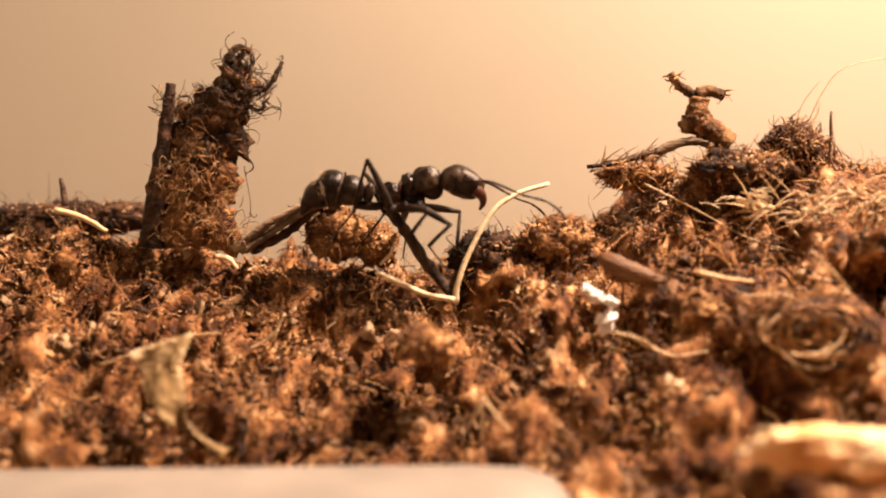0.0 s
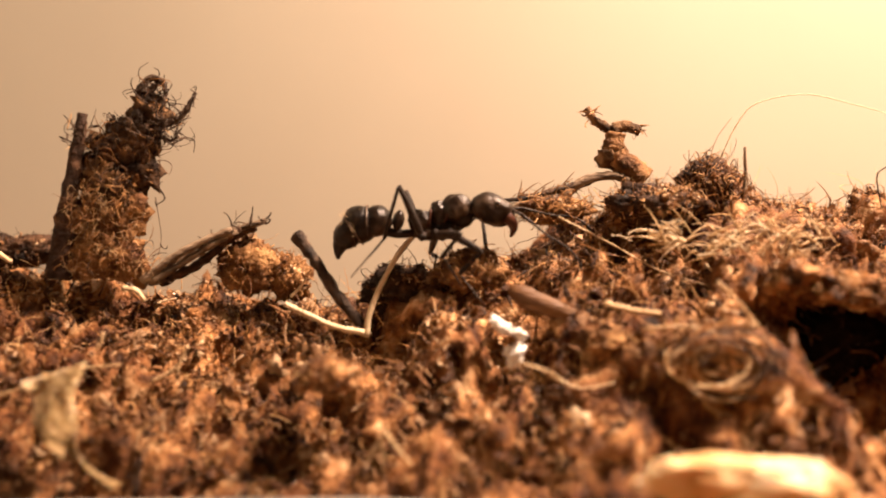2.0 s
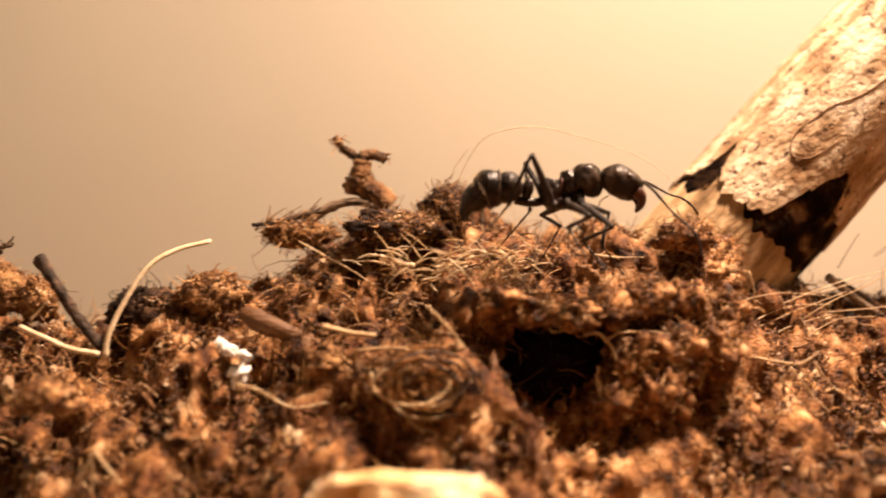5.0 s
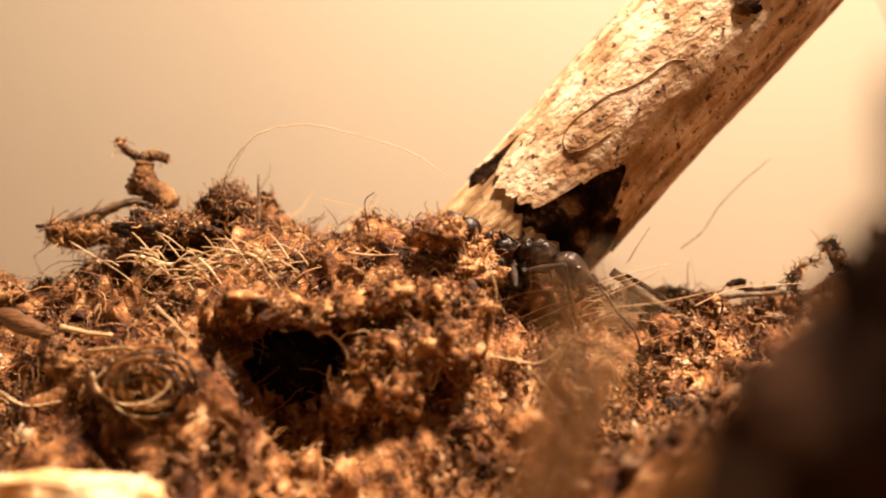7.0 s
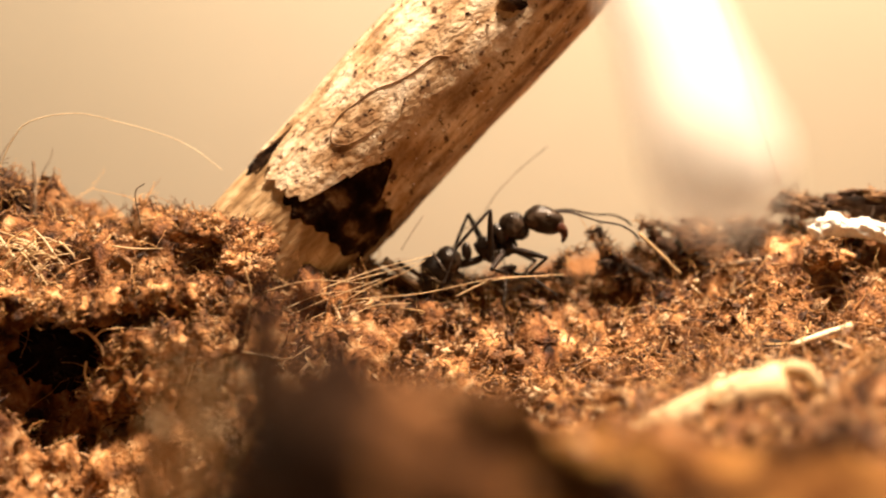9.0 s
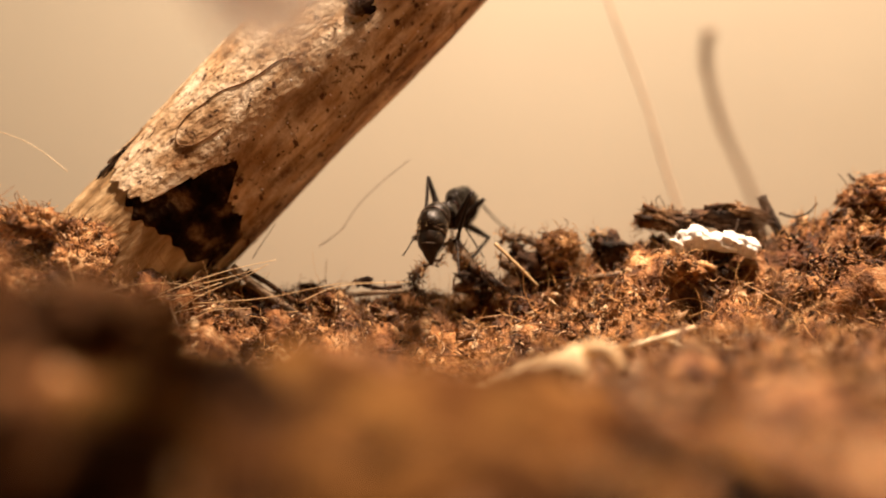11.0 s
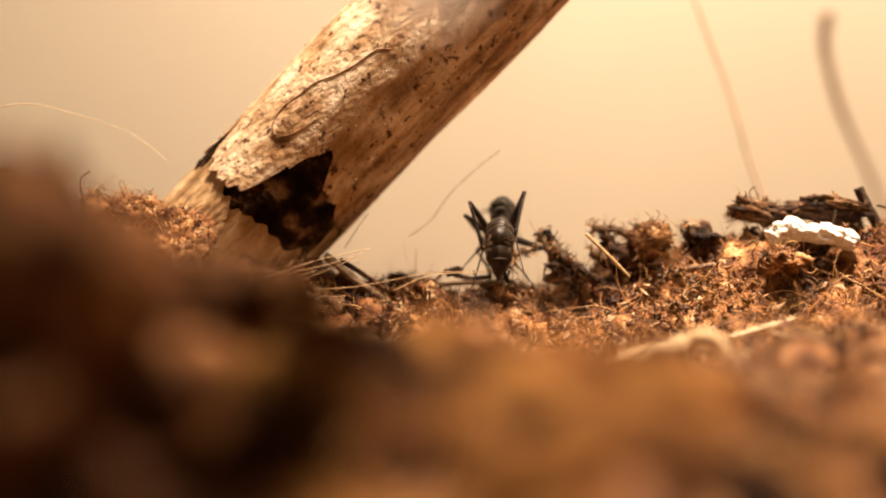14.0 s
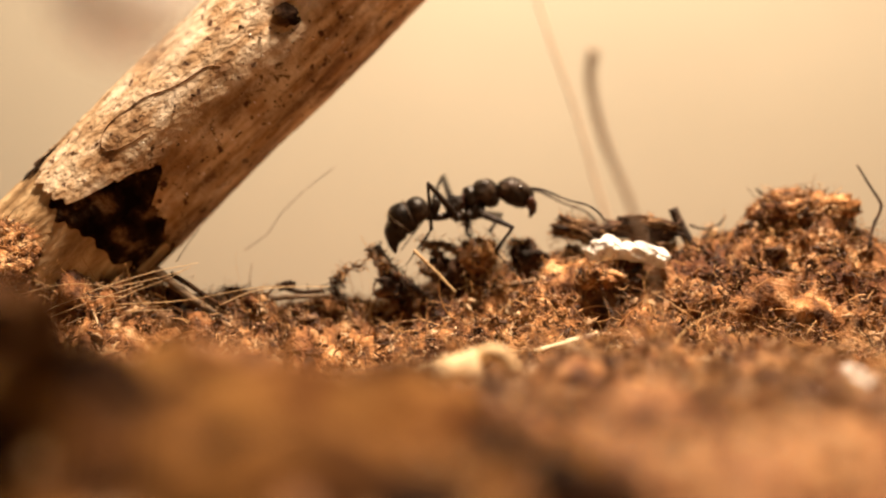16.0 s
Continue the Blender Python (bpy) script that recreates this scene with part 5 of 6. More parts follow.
bark_chunk([[(67.4, 6.4, 2.4), (68.2, 6.4, 0.9), (69.3, 6.4, -1.3)], [(67.9, 6.6, 2.5), (69, 6.6, 0.7), (70.4, 6.6, -1.5)], [(68.4, 6.2, 1.5), (69.9, 6.2, 0.1), (71.7, 6.2, -1.6)], [(69.3, 6, 0.5), (70.8, 6, -0.6), (72.3, 6, -1.6)]], 0.42, 71, (69.3, 6.6, -0.6), (1.2, 0.8, 0.8))
bark_chunk([[(71.6, 7.2, 2.7), (73.1, 7.2, 2.7), (74.7, 7.2, 2.1)], [(72.3, 7.2, 2.3), (73.6, 7.2, 1), (74.1, 7.2, -0.8)], [(71.4, 7, 1), (73, 7, 0.1), (74.1, 7, -1)]], 0.45, 72, (73.4, 7, 0.6), (1.3, 0.8, 1.1))
bark_chunk([[(78.6, 7, 3.1), (80, 7, 2.5), (81.1, 7, 1.2)], [(78.5, 7.2, 2.4), (79.4, 7.2, 1.6), (79.6, 7.2, 0.7)]], 0.4, 74, (79.8, 7, 1.8), (1.2, 0.8, 1.0))
bark_chunk([[(65, 5.8, -0), (65.8, 5.8, 0.6), (67.1, 5.8, 1.1)], [(64.9, 5.8, -0.3), (65, 5.8, -1.1), (65.4, 5.8, -1.5)]], 0.16, 73)
stem("curled_sprig", "small curled dark sprig by the bark chunk", [(67.8, 5.8, -1.3), (68, 5.8, -0.2), (68.8, 5.8, 0), (69.5, 5.8, -0.4), (69.8, 5.8, -1.5)], 0.09, 0.06, M_DARKTWIG)
stem("thin_twig", "thin brown twig leaning on the bark chunks", [(70.8, 4.6, 2.2), (72.3, 4.6, 0.8), (74, 4.6, -0.9)], 0.13, 0.1, M_STRAW)


def bark_plate():
    t = holder("bark_plate")
    part("layer", blob((88.9, 6.8, 4.2), (2.9, 1.1, 0.85), (0, 5, 0), 4, 0.45, 2.1, 141, fine=0.3), M_BARK, t, "thick dark slab of bark")
    part("layer", blob((89.6, 6.4, 4.7), (1.9, 0.9, 0.45), (0, 10, 8), 4, 0.5, 2.3, 142, fine=0.35), M_ROTBARK, t)
    part("layer", blob((84.2, 6.6, 4.0), (2.2, 1.0, 0.75), (0, 14, 0), 4, 0.6, 2.2, 143, fine=0.4), M_ROTBARK, t, "crumbling red-brown bark")
    for pts in ([(82, 6.2, 5.1), (83.6, 6.2, 4.5), (85.4, 6.2, 3.7), (86.5, 6.2, 3.2)], [(81.9, 6.0, 4.2), (83.8, 6.0, 4.1), (86.2, 6.0, 4.3)], [(86.6, 6.0, 5.0), (88.6, 6.0, 5.2), (91.4, 6.0, 4.6)]):
        part("splinter", strand(pts, 0.2, 0.1, 6, 5, 0.6), M_BARK, t)
    tagged(part("fray", shreds(bmesh.new(), [(82.7, 6.4, 4.9), (84.5, 6.4, 4.5), (87.1, 6.4, 4.8), (89.3, 6.4, 5.3), (91.1, 6.4, 4.4)], (0.4, 0.3, 0.2), 50, (0.3, 0.9), (0.03, 0.07)), M_FIBRE, t), kind="stuff")
    return tagged(t, "dark reddish-brown bark plate over the white perlite", "bark")


bark_plate()
stem("thin_stick", "tiny dark stick across the white perlite", [(88, 4.6, 1.9), (88.5, 4.6, 3.2), (88.7, 4.6, 4.1)], 0.1, 0.08, M_DARKTWIG)
stem("cut_stub", "short dark cut twig stub standing in soil", [(91.3, 7.3, 6), (91.8, 7.3, 4.9), (92.8, 7.3, 3.1)], 0.38, 0.42, M_DARKTWIG, rough=0.15, n=9)
stem("leaning_twig", "thin brown twig standing in the near soil", [(78.7, -22, 11.4), (78.6, -22, 9.6), (79.3, -22, 7.0), (80.5, -22, 4.2), (81.6, -22, 1.0), (82.4, -22, -3.5), (82.6, -22, -8.5)], 0.24, 0.06, M_TAN, rough=0.35)
stem("leaning_stalk", "thin faint brown stalk leaning behind the bank", [(93.2, 36, 4.9), (91, 36, 11.5), (89, 36, 18.2), (86.5, 36, 24.9), (84.6, 36, 30.4), (83.4, 36, 34.1)], 0.24, 0.2, M_TAN, rough=0.1)
stem("curved_sprig", "thin dark curling sprig on the crest", [(92.6, 7, 4.7), (93.7, 7, 4.4), (94.8, 7, 4.7), (95.5, 7, 5.5)], 0.1, 0.07, M_DARKTWIG)
stem("far_twig", "thin dark twig sticking up from the mound", [(104.6, 4, 9.4), (105.7, 4, 7.7), (106.5, 4, 6.3), (105.9, 4, 4.7), (105.6, 4, 3)], 0.08, 0.15, M_DARKTWIG, rough=0.4)
stem("far_twig", "thin short twig on the mound", [(98.3, 8, 7.8), (99, 8, 7.2), (99.8, 8, 6.6)], 0.1, 0.1, M_DARKTWIG)
stem("white_splinter", "pale thin splinter lying on the soil", [(78.6, -5.4, -4.5), (80.8, -5, -3.9), (82.9, -4.6, -3.4)], 0.2, 0.26, M_PALE, "splinter")
for pts, r, m in (([(77.7, 5, -0.3), (79.6, 5, -0), (82, 5, 0.2)], 0.2, M_GREYBARK), ([(78.3, 4.6, -1), (80.4, 4.6, -0.6), (82.6, 4.6, -0.7)], 0.2, M_GREYBARK), ([(78.7, 4, -2.1), (80.8, 4, -1.6), (83.1, 4, -1.8)], 0.22, M_PALE), ([(61, 6.8, -0.8), (62.3, 6.8, -1.2), (64, 6.8, -1)], 0.24, M_BARK), ([(59.7, 6.5, -1.7), (61.9, 6.5, -1.5), (64.5, 6.5, -1.4)], 0.22, M_GREYBARK), ([(60.5, 6.8, -0.9), (61.2, 6.8, -0.5), (61.8, 6.8, -0.6)], 0.3, M_BARK), ([(77.3, 2, -3.2), (78.9, 2, -3.8), (80.2, 2, -4.2)], 0.3, M_ORANGE),
                  ([(-16.9, 2.4, -1.5), (-16, 2.4, -1.7), (-15.4, 2.4, -2.4)], 0.22, M_STRAW), ([(-3.8, -1, -5.1), (-3.5, -1, -5.8), (-3.1, -1, -6.4)], 0.3, M_SEED), ([(-27.7, 2, 1.8), (-25.7, 2, 1.2), (-24.2, 2, 0.3)], 0.24, M_STRAW), ([(14.4, -3, -2.6), (16.1, -3, -3), (17.8, -3, -3.2)], 0.2, M_STRAW), ([(18.1, 1.6, 1.9), (19.2, 1.6, 1.6), (20.5, 1.6, 1.3)], 0.22, M_PALE)):
    stem("bark_strip", "small dry bark strip lying on the soil", pts, r, r * 0.7, m, "bark", 0.5, 6, "bark strips")


def hollow_root():
    t = holder("hollow_root")
    pts = smooth_line([(64.6, -15, -7.9), (67.6, -15, -6.9), (71.2, -15, -5.6), (74.2, -15, -5.0)], 6)
    part("stalk", tube(bmesh.new(), pts, [0.45 + 1.0 * (i / 18) ** 0.7 for i in range(len(pts))], 14, 0.14), M_TUBE, t, "tapering cream stalk")
    c = Vector((74.9, -15.3, -5.1))
    ring = [c + Vector((1.0 * math.cos(a), -0.5 * math.cos(a), 1.35 * math.sin(a))) for a in np.linspace(0, 2 * math.pi, 21)]
    part("rim", tube(bmesh.new(), ring, 0.48, 8, 0.2), M_TUBE, t, "rounded cream rim")
    return tagged(t, "cream hollow root end lying on the near soil", "root")


fluffy("soil_clump", (72.6, -15, -8.2), (4.6, 2.4, 1.9), M_ORANGE, "low brown heap of soil under the hollow root", "soil clump", 140, 93)


def white_tip():
    """White rounded tip that hangs into the tank close to the glass."""
    line = smooth_line([(61.9, -42.8, 6.7), (62.0, -40.4, 8.4), (62.1, -36.0, 11.7), (62.4, -29.0, 17), (63.0, -10.0, 32)], 6)
    radii = [1.7 * min(1.0, 0.5 + 0.5 * math.sqrt(min(1, i / 3))) for i in range(len(line))]
    # the tip is pinched from below
    line = [p + Vector((0, -0.66, 0.75)) * (1.7 - r) for p, r in zip(line, radii)]
    bm = tube(bmesh.new(), line, radii, 18, 0.06)
    return thing_of("white_tip", bm, M_WHITETIP, "white rounded tip hanging close to the front glass", "cotton wick")


white_tip()
hollow_root()
fluffy("soil_clump", (-28, 10, 1.2), (4.2, 1.5, 1.2), M_BARK, "dark bark-like clump lying behind the tuft", "soil clump", 90, 31, M_DARKTWIG)
fluffy("soil_clump", (-32.4, 9, 1.3), (4.0, 1.5, 1.0), M_BARK, "low dark clump at the far end of the bank", "soil clump", 90, 32, M_DARKTWIG)
stem("left_twig", "thin upright dark twig", [(-29, 6, 4.1), (-28.8, 6, 3.1), (-28.7, 6, 2.1)], 0.14, 0.3, M_DARKTWIG)
for pts in ([(-11.6, -1, -5.1), (-12, -1, -5.9), (-12.3, -1, -6.8)], [(-13.9, -1, -7.4), (-12.8, -1, -6.8), (-12, -1, -6.1)], [(0.1, -6, -11.6), (0.8, -6, -10.3), (1.1, -6, -9.7)], [(1.1, -6, -9.7), (1.9, -6, -10.8), (2.7, -6, -11.7)], [(0.9, -6, -9.9), (1, -6, -11.1), (1, -6, -12.1)], [(-16.6, -2, -4.2), (-16.8, -2, -4.9), (-17.1, -2, -5.3)], [(-22.9, -3, -8), (-21.9, -3, -7.7), (-21, -3, -7.4)], [(-18, -2, -6.4), (-16.8, -2, -6.3), (-15.5, -2, -6.2)]):
    stem("loose_straw", "short pale straw bit on the slope", pts, 0.11, 0.07, M_STRAW, "straw", 0.1, 5, "straw bits on the slope")


# ---- the ant ----
def ant_model():
    ant = holder("ant")
    legs, feelers = [], []
    bm = blob((1.38, 0, 0.80), (1.00, 0.80, 0.94), (0, -18, 0), 4, 0.14, 2.0, 3, fine=0.04)
    blob((1.75, 0, 0.30), (0.70, 0.52, 0.62), (0, 14, 0), 3, 0.1, 2.0, 9, bm=bm)
    part("thorax", bm, M_DOWN_SHEEN, ant, "humped front thorax with down, its sheen coloured in grey-brown")
    bm = blob((0.38, 0, 0.52), (0.62, 0.60, 0.86), (0, -10, 0), 4, 0.16, 2.2, 6, fine=0.05)
    blob((0.55, 0, -0.45), (0.80, 0.55, 0.62), (0, -18, 0), 3, 0.14, 2.4, 7, bm=bm, fine=0.05)
    part("mid_thorax", bm, M_CHITIN, ant, "dark waisted middle thorax")
    bm = blob((-0.78, 0, 0.06), (0.78, 0.60, 0.74), (0, 14, 0), 4, 0.16, 2.2, 5, fine=0.05)
    blob((-0.45, 0, -0.62), (0.95, 0.48, 0.46), (0, 4, 0), 3, 0.12, 2.4, 8, bm=bm, fine=0.05)
    part("hind_thorax", bm, M_DOWN_SHEEN, ant, "grooved boxy rear thorax")
    for x, z, r, turn in ((0.92, 0.55, 0.80, 66), (-0.22, 0.20, 0.72, 80)):
        w, up = Vector((math.sin(radians(turn)), 0, -math.cos(radians(turn)))), Vector((math.cos(radians(turn)), 0, math.sin(radians(turn))))
        ring = [Vector((x, 0, z)) + (Vector((0, 1, 0)) * math.cos(q) * 0.74 + up * math.sin(q)) * r for q in np.linspace(0, 2 * math.pi, 21)]
        part("plate_ring", tube(bmesh.new(), ring, 0.06, 6, 0.3), M_JAW, ant, "brown edge of a thorax plate")
    bm = blob((-2.12, 0, 0.14), (0.36, 0.44, 0.66), (0, 10, 0), 3, 0.12, 2, fine=0.04)
    strand([(-1.3, 0, -0.62), (-2.0, 0, -0.66), (-2.9, 0, -0.52)], 0.26, 0.30, 8, 4, 0.1, bm)
    part("waist", bm, M_CHITIN, ant, "narrow waist with an upright node")
    gaster = part("abdomen", blob((-0.78, 0, 0.26), (0.96, 0.92, 1.00), (0, 12, 0), 4, 0.06, 1.6, 2, fine=0.02), M_DOWN_SHEEN, ant, "grey-black banded abdomen with fine down, its sheen coloured in")
    gaster.location = Vector((-2.75, 0, -0.30)) * MM
    part("band", blob((-1.72, 0, -0.12), (1.05, 1.0, 1.18), (0, -34, 0), 4, 0.05, 1.6, 4, fine=0.02), M_DOWN_SHEEN, gaster)
    part("band", blob((-2.28, 0, -0.82), (1.10, 0.86, 0.86), (0, -62, 0), 4, 0.05, 1.8, 5), M_CHITIN, gaster)
    part("tip", strand([(-2.35, 0, -1.0), (-2.62, 0, -1.6), (-2.66, 0, -2.05), (-2.62, 0, -2.5)], 0.74, 0.08, 12, 5), M_CHITIN, gaster)
    # rings round the abdomen, pale where its plates would shine
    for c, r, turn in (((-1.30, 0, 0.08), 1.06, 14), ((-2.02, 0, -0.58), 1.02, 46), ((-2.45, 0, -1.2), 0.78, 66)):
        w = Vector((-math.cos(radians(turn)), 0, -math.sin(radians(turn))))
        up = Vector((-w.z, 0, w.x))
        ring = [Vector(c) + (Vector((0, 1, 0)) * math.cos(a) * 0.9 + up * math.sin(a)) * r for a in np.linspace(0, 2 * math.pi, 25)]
        part("plate_ring", tube(bmesh.new(), ring, 0.06, 6, 0.3), M_SHEEN_RING, gaster, "greyish ring coloured as the sheen along an abdomen plate")
    bm = bmesh.new()
    for k in range(150):
        a = random.uniform(0, 6.28)
        d = Vector((-abs(random.gauss(0.5, 0.6)), math.cos(a), math.sin(a))).normalized()
        p = Vector((-1.75, 0, -0.35)) + Vector((d.x * 1.3, d.y * 0.95, d.z * 1.1))
        tube(bm, [p, p + d * random.uniform(0.12, 0.3)], [0.012, 0.006], 3)
    tagged(part("bristle", bm, M_STRAW, gaster, "short pale bristles"), kind="stuff")
    bm = blob((1.25, 0, 0.0), (1.42, 0.98, 0.96), (0, 24, 0), 4, 0.12, 1.9, 8, fine=0.03)
    blob((0.72, 0, 0.15), (0.86, 0.92, 0.84), (0, 10, 0), 3, 0.08, 2.0, 3, bm=bm)
    head = part("head", bm, M_DOWN_SHEEN, ant, "rounded head with a satin sheen put in its colour")
    head.location = Vector((2.35, 0, 0.75)) * MM
    part("neck", strand([(-0.5, 0, -0.15), (0.2, 0, 0.0)], 0.36, 0.46, 8, 3), M_CHITIN, head)
    for side in (-1, 1):
        part("eye", blob((1.5, side * 0.82, 0.22), (0.24, 0.16, 0.22), (0, 0, 0), 3), M_EYE, head, "bulging dark eye")
        bm = strand([(2.05, side * 0.48, -0.5), (2.42, side * 0.46, -0.85), (2.5, side * 0.3, -1.3), (2.3, side * 0.1, -1.7)], 0.42, 0.09, 8, 5)
        part("jaw", bm, M_JAW, head, "curved red-brown jaw")
        bm = strand([(0, 0, 0), (1.0, side * 0.12, 0.02), (2.0, side * 0.22, -0.2)], 0.085, 0.085, 6, 4)
        strand([(2.0, side * 0.22, -0.2), (3.1, side * 0.4, -0.45), (4.3, side * 0.55, -0.55), (5.2, side * 0.6, -0.95), (5.7, side * 0.6, -1.4)], 0.065, 0.08, 6, 6, 0.5, bm)
        feeler = part("feeler", bm, M_CHITIN_LEG, ant, "elbowed thread-like feeler")
        feelers.append((feeler, side))
    for k, x in enumerate((0.95, 0.15, -0.70)):
        for side in (-1, 1):
            hip = Vector((x, side * 0.46, -0.72 - 0.06 * k))
            l1, l2, l3 = ((2.8, 2.3, 2.3), (2.6, 2.4, 2.4), (3.5, 3.3, 2.9))[k]
            line = smooth_line([(0, 0, 0), (l1 * 0.3, 0, 0.04), (l1 * 0.7, 0, 0.03), (l1, 0, 0)], 4)
            bm = tube(bmesh.new(), line, [float(np.interp(i / (len(line) - 1), (0, 0.12, 0.4, 0.8, 1), (0.17, 0.24, 0.25, 0.17, 0.14))) for i in range(len(line))], 8)
            blob((0.0, 0, 0.05), (0.30, 0.26, 0.36), (0, 0, 0), 2, bm=bm)
            thigh = part("thigh", bm, M_CHITIN_LEG, ant)
            bm = strand([(0, 0, 0), (l2 * 0.5, 0, 0.03), (l2, 0, 0)], 0.10, 0.135, 7, 4)
            for q in range(18):
                p = Vector((random.uniform(0.3, l2), 0, 0))
                d = Vector((0.5, random.uniform(-1, 1), random.uniform(-1, 1))).normalized()
                tube(bm, [p + d * 0.08, p + d * 0.28], [0.016, 0.006], 3)
            shin = part("shin", bm, M_CHITIN_LEG, ant)
            bm = strand([(0, 0, 0), (l3 * 0.5, 0, 0.0), (l3, 0, 0)], 0.075, 0.045, 5, 4, 0.4)
            for q in (-1, 1):
                tube(bm, [(l3 - 0.05, 0, 0), (l3 + 0.12, q * 0.1, 0.02), (l3 + 0.2, q * 0.14, -0.06)], [0.035, 0.025, 0.01], 4)
            foot = part("foot", bm, M_CHITIN_LEG, ant)
            legs.append((k, side, hip, l1, l2, l3, thigh, shin, foot))
    tagged(ant, "brownish-black ant with thin legs walking over the soil", "ant")
    return ant, gaster, head, feelers, legs


M_EYE = material("eye", ((0.3, (0.01, 0.006, 0.004)), (0.7, (0.03, 0.018, 0.01))), scale=4000, roughness=0.15, bump=0.05, spec=0.8)
SIZE = 1.10
ANT, GASTER, HEAD, FEELERS, LEGS = ant_model()
ANT.scale = (SIZE, SIZE, SIZE)

# seconds, place of the thorax in mm, nose up, heading (0 to the right, 90 away), droop of the abdomen, head nod
ANT_ROWS = (
    (0, -4.0, 2, 2.5, 0, 0, -30, 0),
    (0.5, -2.5, 2, 2.3, 0, 0, -25, 0),
    (1, -0.1, 2, 2.3, 0, 0, -15, 0),
    (1.5, 2.6, 2.5, 2.7, 0, 0, -18, 0),
    (2, 3.9, 2.5, 2.7, 0, 0, -12, 0),
    (2.4, 4.4, 2.5, 2.6, 0, 0, -8, 0),
    (2.8, 6.4, 2.5, 3.0, 0, 0, -6, 0),
    (3, 9.0, 2.7, 3.9, -3, 0, -18, 2),
    (3.2, 10.9, 2.2, 4.6, 5, 0, -10, 2),
    (3.5, 13.6, 1, 4.7, 12, 0, -10, 4),
    (4, 20.8, -1.4, 5.3, 2, 0, -18, -5),
    (4.5, 24.8, -1.5, 6.2, 0, 0, -14, -5),
    (5, 30.2, -2, 6.1, -1, 0, -18, -6),
    (5.2, 33.6, -1.4, 5.5, -14, 0, -5, 0),
    (5.9, 38.5, 2.8, 4.8, -26, 0, -10, 0),
    (6.6, 42, 2.4, 2.8, -30, -4, -10, 0),
    (7.3, 46.3, 2, 0.7, -24, -4, -4, 0),
    (7.6, 49, 2, -0.1, -17, 0, -2, 0),
    (8, 51.1, 2, 1, 10, 0, 0, -6),
    (8.5, 55.4, 3, 0.4, 16, 0, 0, -8),
    (9, 60.1, 5, 1.5, 18, 0, 0, -10),
    (9.5, 66.1, 6, 3.5, 14, 0, 5, -10),
    (10, 70.0, 6, 4.1, 14, 0, 10, -10),
    (10.2, 70.5, 6, 5.2, 18, 0, 12, -10),
    (10.7, 68.6, 6.4, 4.9, 12, 35, 10, 0),
    (11.1, 67.4, 7, 4.4, 2, 85, 10, 0),
    (11.6, 63.5, 7.4, 3.6, -4, 122, 8, 0),
    (12.3, 60, 7, 3.1, -10, 130, -8, 0),
    (12.5, 61.9, 7, 2.9, -10, 128, -10, 0),
    (13, 61.6, 7, 2.8, -6, 127, -9, 0),
    (13.5, 61.4, 7, 2.7, -5, 129, -8, 0),
    (13.8, 62.9, 7, 2.8, 2, 116, 5, 0),
    (14, 64.6, 7, 2.8, 8, 88, 5, 0),
    (14.2, 65.6, 7, 3.2, 12, 66, 5, 0),
    (14.5, 68.5, 6.5, 3.6, 9, 42, -6, -6),
    (15, 71.0, 6.5, 5.0, 5, 24, -8, 0),
    (15.5, 72.8, 6.5, 5.2, 2, 16, -8, 0),
    (16, 74.8, 6.5, 5.8, 6, 0, 4, -4),
)


def ant_pose(t):
    cols = list(zip(*ANT_ROWS))
    v = [float(np.interp(t, cols[0], c)) for c in cols[1:]]
    m = Matrix.LocRotScale(Vector(v[:3]), Euler((0, radians(-v[3]), radians(v[4]))), Vector((SIZE, SIZE, SIZE)))
    return m, v[5], v[6]


def aimed(start, end, up=Vector((0, 0, 1))):
    """A pose whose x runs from start to end; millimetres in, metres out."""
    x = (end - start).normalized()
    y = up.cross(x)
    y = y.normalized() if y.length > 1e-4 else Vector((0, 1, 0))
    m = Matrix((x, y, x.cross(y))).transposed().to_4x4()
    m.translation = start * MM
    return m


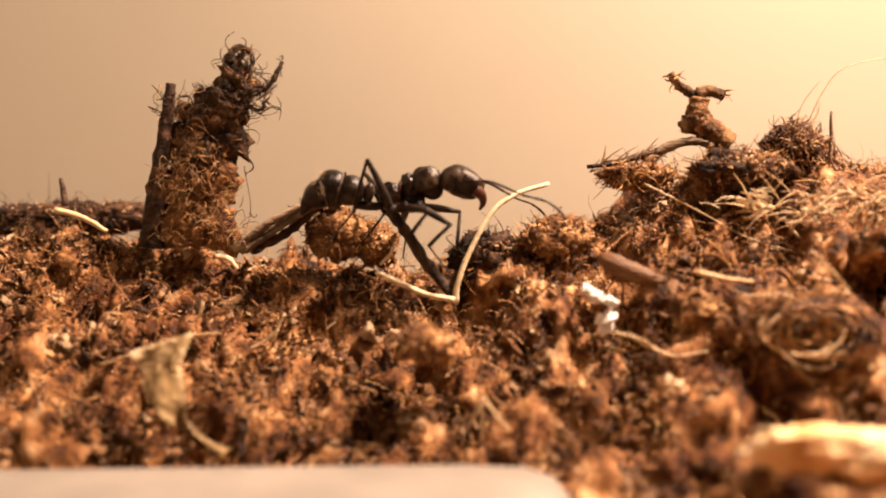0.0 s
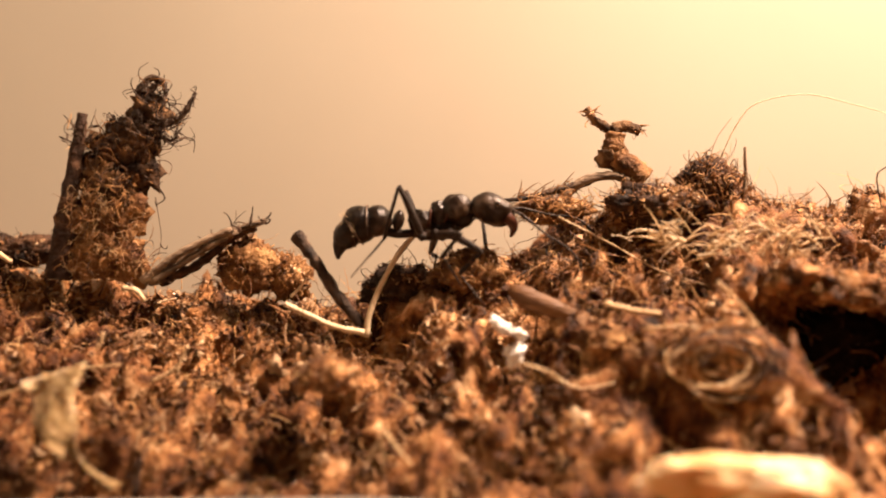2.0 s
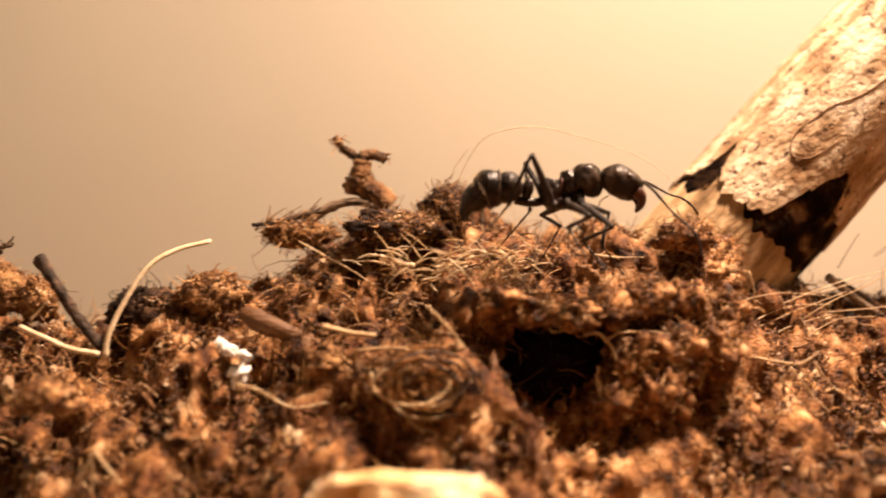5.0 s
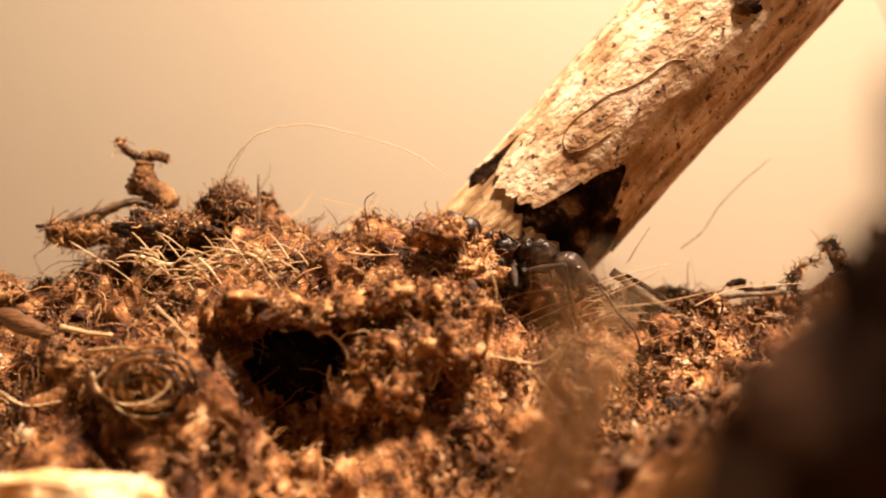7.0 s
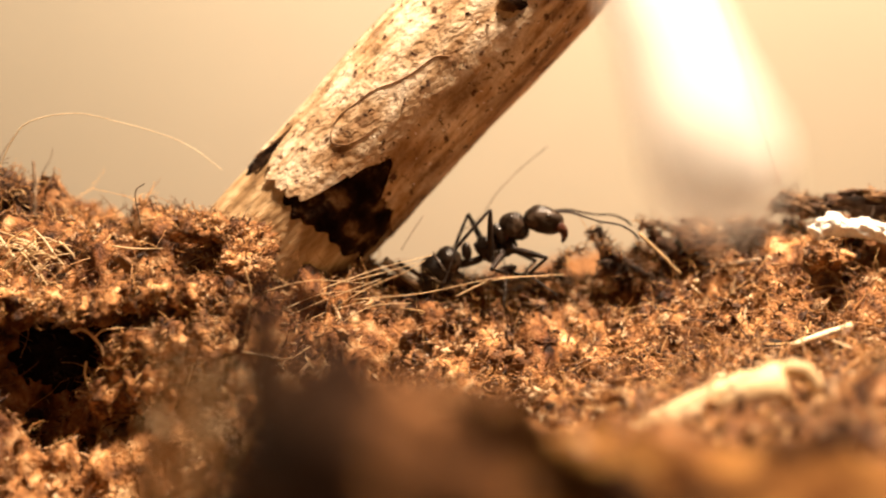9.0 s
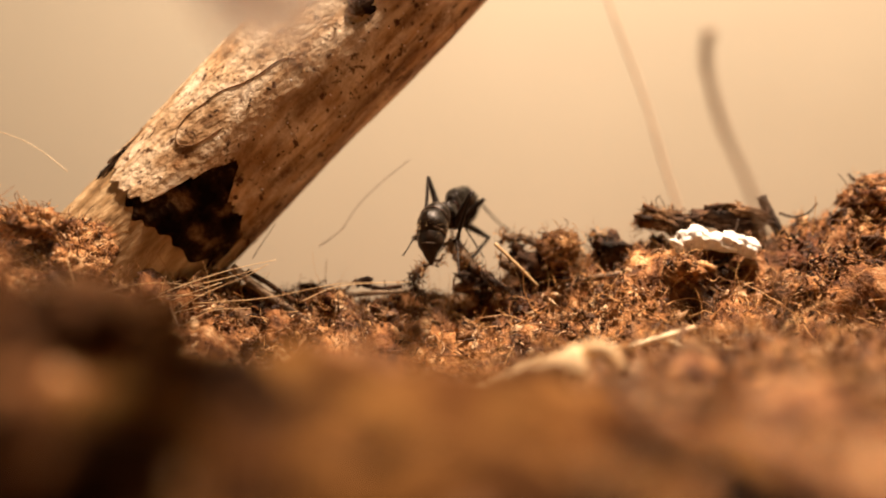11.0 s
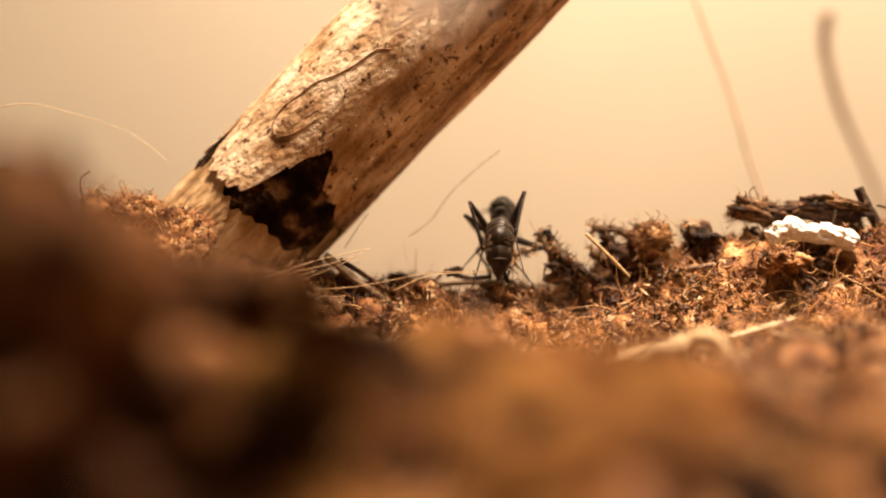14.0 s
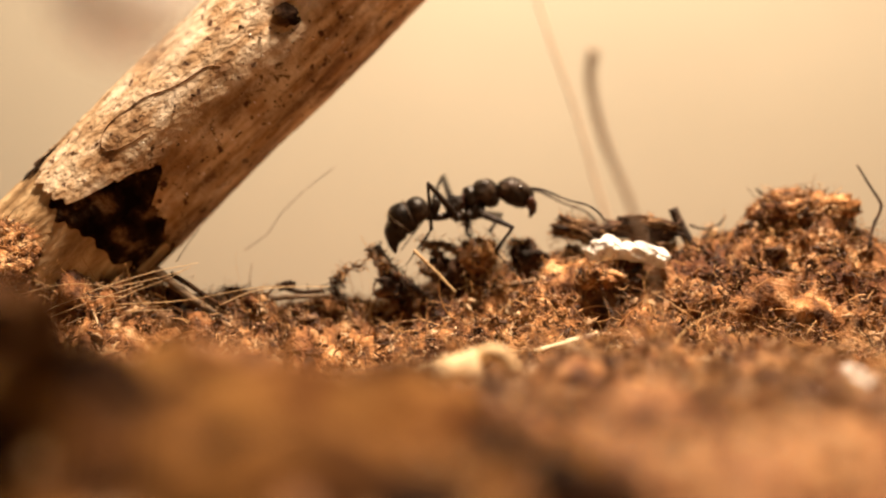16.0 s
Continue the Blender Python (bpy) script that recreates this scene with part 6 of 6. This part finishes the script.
def motions():
    times = [round(i * 0.1, 1) for i in range(161)]
    poses = [ant_pose(t) for t in times]
    # way gone, turning included, drives the steps
    gone = [0.0]
    for a, b in zip(poses, poses[1:]):
        step = (b[0].translation - a[0].translation).length
        turn = (a[0].to_3x3() @ Vector((1, 0, 0))).angle(b[0].to_3x3() @ Vector((1, 0, 0)))
        gone.append(gone[-1] + max(step, 1e-4) + 2.2 * turn)
    stride = 4.0
    home = {0: (3.8, 1.6), 1: (0.5, 2.1), 2: (-4.4, 1.7)}
    cols = list(zip(*ANT_ROWS))

    def planted(k, side, cycle, shift):
        s = (cycle + 0.32 - shift) * stride
        t = float(np.interp(s, gone, times))
        over = (s - gone[-1]) if s > gone[-1] else min(s, 0)
        m = ant_pose(t)[0]
        flat = Matrix.Translation(m.translation) @ Euler((0, 0, m.to_quaternion().to_euler().z)).to_matrix().to_4x4()
        p = flat @ Vector((home[k][0] + over, side * home[k][1], 0))
        p.z = max(min(gz(p.x, p.y), m.translation.z - 1.6), m.translation.z - (5.2, 4.2, 3.3 if m.translation.x < 45 else 4.4)[k])
        return p

    walk(ANT, [(t, Matrix.LocRotScale(m.translation * MM, m.to_quaternion(), None)) for t, (m, _, _) in zip(times[::2], poses[::2])])
    walk(GASTER, [(t, pose(-2.75 * MM, 0, -0.30 * MM, 0, -d, 0)) for t, (_, d, _) in zip(times[::5], poses[::5])])
    walk(HEAD, [(t, pose(2.35 * MM, 0, 0.75 * MM, 0, -h + 2 * math.sin(t * 2.1), 3 * math.sin(t * 1.3))) for t, (_, _, h) in zip(times[::5], poses[::5])])
    for feeler, side in FEELERS:
        walk(feeler, [(t, pose(4.45 * MM, side * 0.42 * MM, 0.85 * MM, 0, 12 - 8 * side + 11 * math.sin(t * 4.3 + side) + 6 * math.sin(t * 9.1), side * (12 + 10 * math.sin(t * 3.7 + 2 * side)))) for t in times[::2]])
    for k, side, hip, l1, l2, l3, thigh, shin, foot in LEGS:
        shift = 0.0 if (k + (side > 0)) % 2 else 0.5
        rows = ([], [], [])
        for t, (m, _, _), s in list(zip(times, poses, gone))[::1]:
            phase = s / stride + shift
            cycle = math.floor(phase)
            f = phase - cycle
            toe = planted(k, side, cycle, shift)
            if f > 0.66:
                g = (f - 0.66) / 0.34
                g2 = g * g * (3 - 2 * g)
                toe = toe.lerp(planted(k, side, cycle + 1, shift), g2)
                toe.z += 1.5 * math.sin(math.pi * g)
            back = m.inverted()
            toe = back @ toe
            out = Vector((toe.x - hip.x, toe.y - hip.y, 0))
            out = out.normalized() if out.length > 0.3 else Vector((0, side, 0))
            ankle = toe - out * (l3 * 0.62) + Vector((0, 0, l3 * 0.7))
            gap = ankle - hip
            far = max(abs(l1 - l2) + 0.3, min(gap.length, l1 + l2 - 0.05))
            gap = gap.normalized() * far
            ankle = hip + gap
            along = (l1 * l1 - l2 * l2 + far * far) / (2 * far)
            rise = math.sqrt(max(0.01, l1 * l1 - along * along))
            lift = Vector((0, 0, 1)) - gap.normalized() * gap.normalized().z
            lift = (lift.normalized() if lift.length > 0.05 else out) + Vector((0, side * 0.35, 0))
            lift = (lift - gap.normalized() * lift.dot(gap.normalized())).normalized()
            knee = hip + gap.normalized() * along + lift * rise
            tip = ankle + (toe - ankle).normalized() * l3
            for row, a, b in zip(rows, (hip, knee, ankle), (knee, ankle, tip)):
                row.append((t, aimed(a, b)))
        for ob, row in zip((thigh, shin, foot), rows):
            walk(ob, row)


motions()
